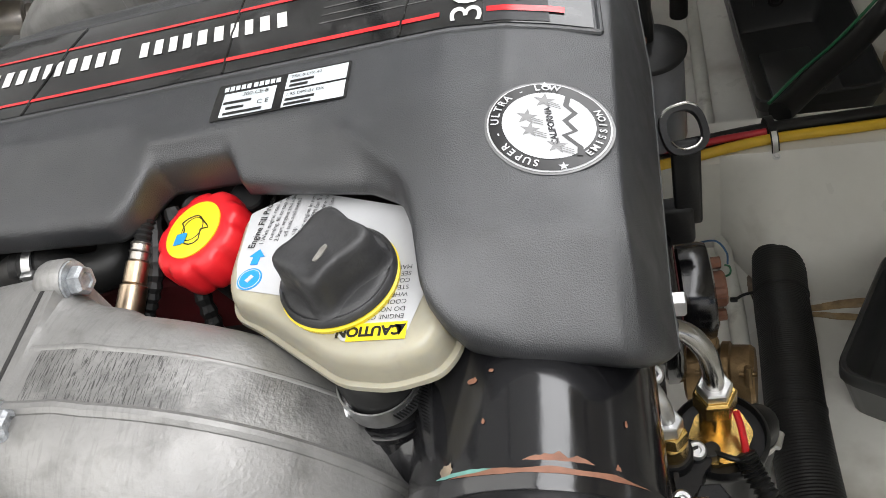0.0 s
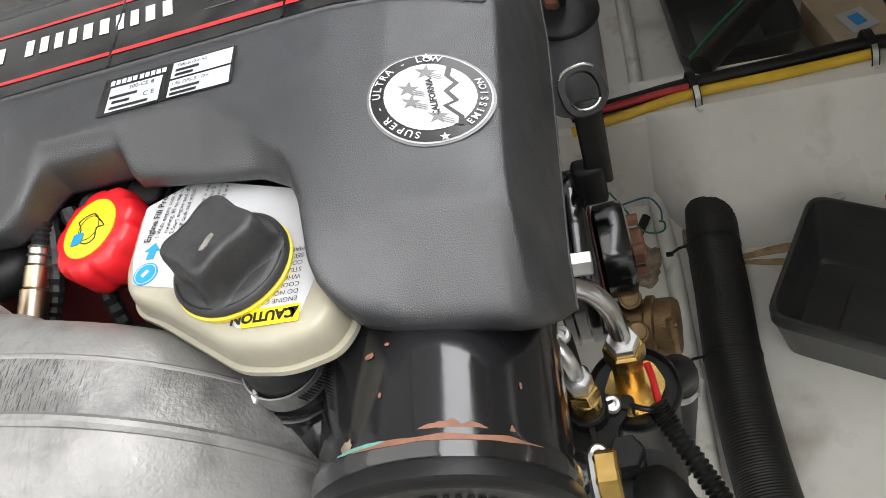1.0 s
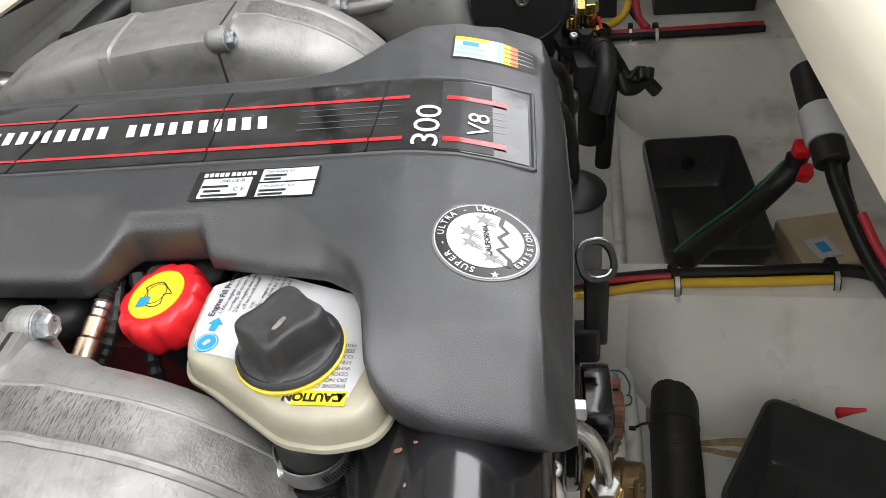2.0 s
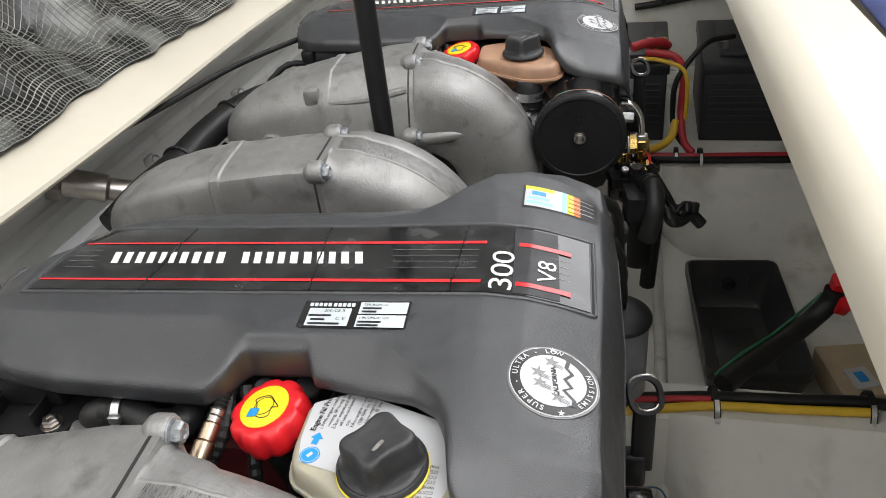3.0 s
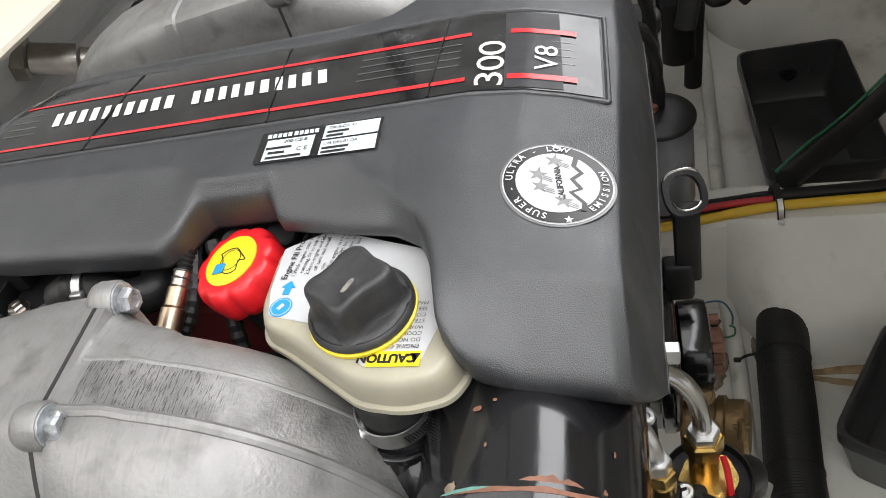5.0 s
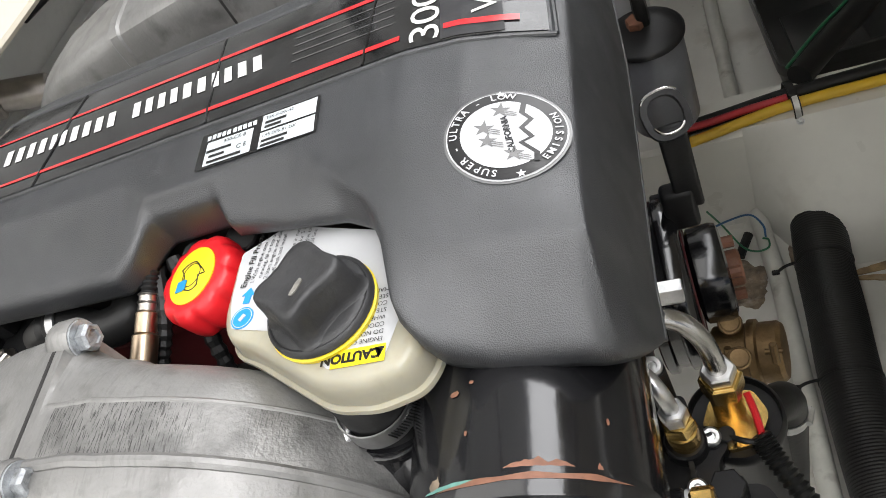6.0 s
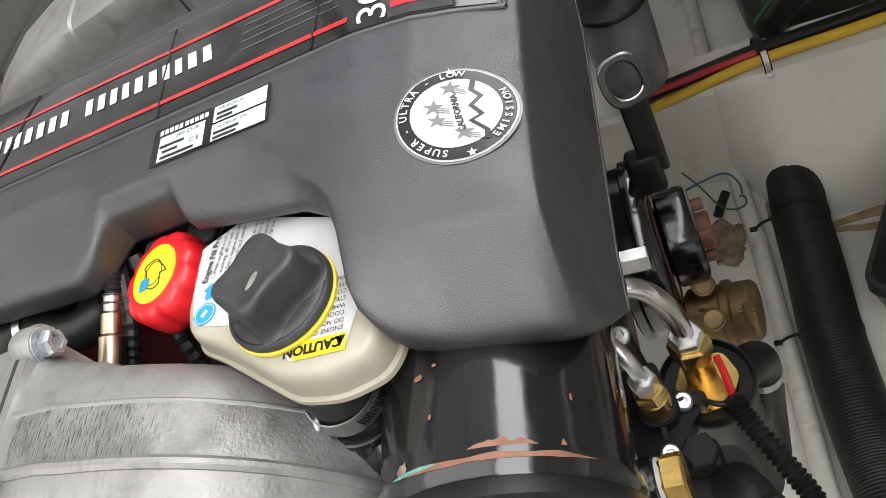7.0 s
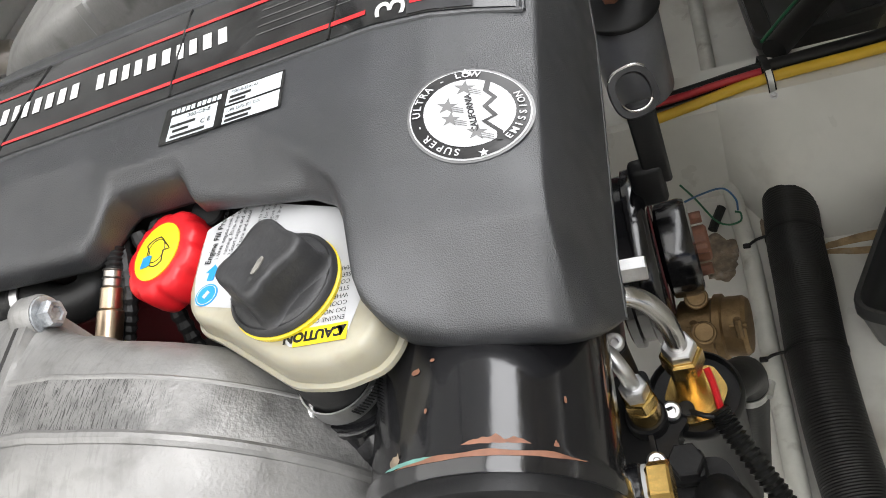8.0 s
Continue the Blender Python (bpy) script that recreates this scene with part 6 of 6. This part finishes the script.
# connectors and boxes under the right-hand deck
conn = thing("shore_connector", "white cylindrical connector with black ends and cable", "connector")
a, b = Vector((0.440, 0.78, 0.43)), Vector((0.462, 0.56, 0.335))
d = (b - a).normalized()
bm = bmesh.new()
rod(bm, a + d * 0.06, a + d * 0.13, 0.034, 24)
part("sleeve", bm, M_PAPER, conn, "white plastic sleeve")
bm = bmesh.new()
rod(bm, a - d * 0.03, a + d * 0.06, 0.030, 24)
rod(bm, a + d * 0.13, a + d * 0.175, 0.029, 24)
part("end", bm, M_RUBBER, conn)
bm = bmesh.new()
tube(bm, [a + d * 0.17, a + d * 0.22, Vector((0.49, 0.46, 0.29)), Vector((0.53, 0.36, 0.26)), Vector((0.60, 0.25, 0.2))], 0.014, 12, 6)
part("lead", bm, M_CABLE, conn)
bm = bmesh.new()
box(bm, (0.438, 0.740, 0.305), (0.030, 0.034, 0.045), 0.006, 2, pose(0, 0, 0, 20, 0, 0))
box(bm, (0.445, 0.715, 0.275), (0.024, 0.03, 0.03), 0.005, 2, pose(0, 0, 0, 20, 15, 0))
single("terminal_cover", bm, M_RED_CAP, "red rubber terminal boot", "terminal")
bm = bmesh.new()
box(bm, (0.535, 0.77, 0.035), (0.15, 0.16, 0.07), 0.003, 1, pose(0, 0, 0, 0, 0, 12))
single("carton", bm, M_CARD, "small open cardboard carton on the floor", "box")
bm = bmesh.new()
box(bm, (0.520, 0.735, 0.0725), (0.05, 0.06, 0.005), 0.001, 1, pose(0, 0, 0, 0, 0, 20), mi=0)
box(bm, (0.520, 0.735, 0.0755), (0.02, 0.03, 0.001), 0, 1, pose(0, 0, 0, 0, 0, 20), mi=1)
single("paper_packet", bm, [M_PAPER, M_BLUE], "white paper packet with a blue mark", "packet")
bm = bmesh.new()
box(bm, (0.370, 0.335, 0.04), (0.05, 0.012, 0.08), 0.002, 1, pose(0, 0, 0, 18, 0, 20), mi=0)
single("folded_leaflet", bm, M_PAPER, "crumpled white leaflet behind the box", "leaflet")
bm = bmesh.new()
box(bm, (0.485, 0.355, 0.035), (0.06, 0.05, 0.05), 0.004, 1, pose(0, 0, 0, 0, 0, 10), mi=0)
single("red_packet", bm, M_RED_CAP, "red plastic packet behind the box", "packet")

# gas strut of the hatch
strut = thing("gas_strut", "black gas strut that props the hatch", "strut")
bm = bmesh.new()
rod(bm, (-0.334, 0.412, 0.30), (-0.334, 0.405, 2.1), 0.0150, 24)
part("tube", bm, M_PLASTIC, strut)
bm = bmesh.new()
rod(bm, (-0.334, 0.405, 2.1), (-0.334, 0.40, 3.30), 0.006, 12)
part("piston_rod", bm, M_CHROME, strut)
bm = bmesh.new()
box(bm, (-0.334, 0.412, 0.15), (0.05, 0.05, 0.30), 0.006)
part("foot", bm, M_DARK, strut)

# stainless through-hull fitting on the left-hand wall
fit_ = thing("hull_fitting", "stainless through-hull fitting with a black hose", "fitting")
p0, p1 = Vector((-0.925, 0.355, 0.722)), Vector((-0.80, 0.415, 0.664))
d = (p1 - p0).normalized()
bm = bmesh.new()
hexa(bm, p0, p0 + d * 0.026, 0.034)
part("hex_nut", bm, M_STEEL_OLD, fit_)
bm = bmesh.new()
rod(bm, p0 + d * 0.024, p0 + d * 0.098, 0.0245, 26)
rod(bm, p0 + d * 0.098, p0 + d * 0.145, 0.020, 26)
part("body", bm, M_STEEL_OLD, fit_)
bm = bmesh.new()
band(bm, p0 + d * 0.143, d, 0.0205, 0.010, 0.001, 26)
box(bm, p0 + d * 0.150 + Vector((0, -0.01, 0.018)), (0.014, 0.01, 0.012), 0.003)
part("clip", bm, M_STEEL, fit_)
bm = bmesh.new()
tube(bm, [p0 + d * 0.14, p0 + d * 0.18, (-0.74, 0.44, 0.64), (-0.70, 0.44, 0.60)], 0.016, 14, 6)
part("hose", bm, M_RUBBER, fit_)
for pts, r, rib, lab in (([(-0.76, 0.28, 0.68), (-0.742, 0.353, 0.70), (-0.739, 0.463, 0.70), (-0.746, 0.565, 0.70), (-0.741, 0.654, 0.70), (-0.716, 0.736, 0.70), (-0.68, 0.82, 0.69)], 0.028, 0.0, "bundle of black cables in braided sleeve"),
                         ([(-0.84, 0.40, 0.55), (-0.78, 0.52, 0.62), (-0.74, 0.62, 0.64), (-0.68, 0.66, 0.62)], 0.018, 0.0, "black rubber hose behind the engines"),
                         ([(-0.85, 0.30, 0.52), (-0.80, 0.44, 0.59), (-0.73, 0.55, 0.60), (-0.66, 0.56, 0.58)], 0.014, 0.0, "black rubber hose behind the engines")):
    bm = bmesh.new()
    tube(bm, pts, r, 16, 10, 0, rib, 1)
    for k in (0.35, 0.7):
        q = smooth_path(pts, 10)
        i = int(k * (len(q) - 2))
        torus(bm, q[i], q[i + 1] - q[i], r + 0.001, 0.004, 20, 6)
    single("engine_hose", bm, M_CABLE, lab, "hose", "hoses behind the engines")
bm = bmesh.new()
tube(bm, [(-0.79, 0.40, 0.79), (-0.77, 0.52, 0.785), (-0.73, 0.72, 0.782), (-0.62, 0.88, 0.79), (-0.54, 0.93, 0.78)], 0.0055, 10, 8)
ob = single("control_cable", bm, M_CABLE, "thin black control cable with white print", "cable")
for i in range(2):
    bm = bmesh.new()
    q = [Vector((-0.955, 0.66, 0.60)), Vector((-0.93, 1.02, 0.60))][i]
    torus(bm, q + Vector((0.02, 0, 0)), (0.2, 1, 0), 0.012, 0.0025, 20, 6)
    box(bm, q, (0.006, 0.03, 0.02), 0.002)
    single("pad_eye", bm, M_STEEL, "small steel eye on the hull side", "eye", "hull side eyes")

# silver mesh tarpaulin over the left-hand deck
tarp = thing("mesh_tarpaulin", "crumpled silver mesh tarpaulin lying on the deck", "tarpaulin")


def tarp_point(u, v):
    """u: away from the hatch, v: along the deck."""
    y = -0.9 + 2.3 * v
    edge = 0.842 + 0.03 * noise.noise((v * 9, 0, 0)) + 0.015 * noise.noise((v * 31, 2, 0))
    if v > 0.70:
        edge -= 0.02 * math.sin((v - 0.7) / 0.3 * math.pi)
    x = -edge - 1.5 * u
    f = min(1.0, u * 9)
    z = 0.846 + f * (0.05 + 0.16 * abs(noise.noise((v * 9.5 + u * 1.6, u * 1.2, 1))) + 0.075 * abs(noise.noise((v * 26 + u * 5, u * 3, 4)))) + 0.45 * max(0.0, u - 0.08)
    return Vector((x, y, z + 0.006 * noise.noise((v * 60, u * 40, 2))))


NU, NV = 90, 200
bm = bmesh.new()
grid = [[bm.verts.new(tarp_point(i / NU, j / NV)) for j in range(NV + 1)] for i in range(NU + 1)]
ring_faces(bm, grid, False, False, False)
part("sheet", bm, M_TARP, tarp, "", 80)
bm = bmesh.new()
for k in range(0, 270):
    v = k / 270
    pts = [tarp_point(i / 60, v) + Vector((0, 0, 0.0016)) for i in range(0, 61)]
    tube(bm, pts, 0.0009, 3, 1)
for k in range(0, 170):
    u = k / 170
    pts = [tarp_point(u, j / 130) + Vector((0, 0, 0.0016)) for j in range(0, 131)]
    tube(bm, pts, 0.0009, 3, 1)
tagged(part("cord_grid", bm, M_TARP_CORD, tarp, "dark woven grid of cords"), kind="stuff")
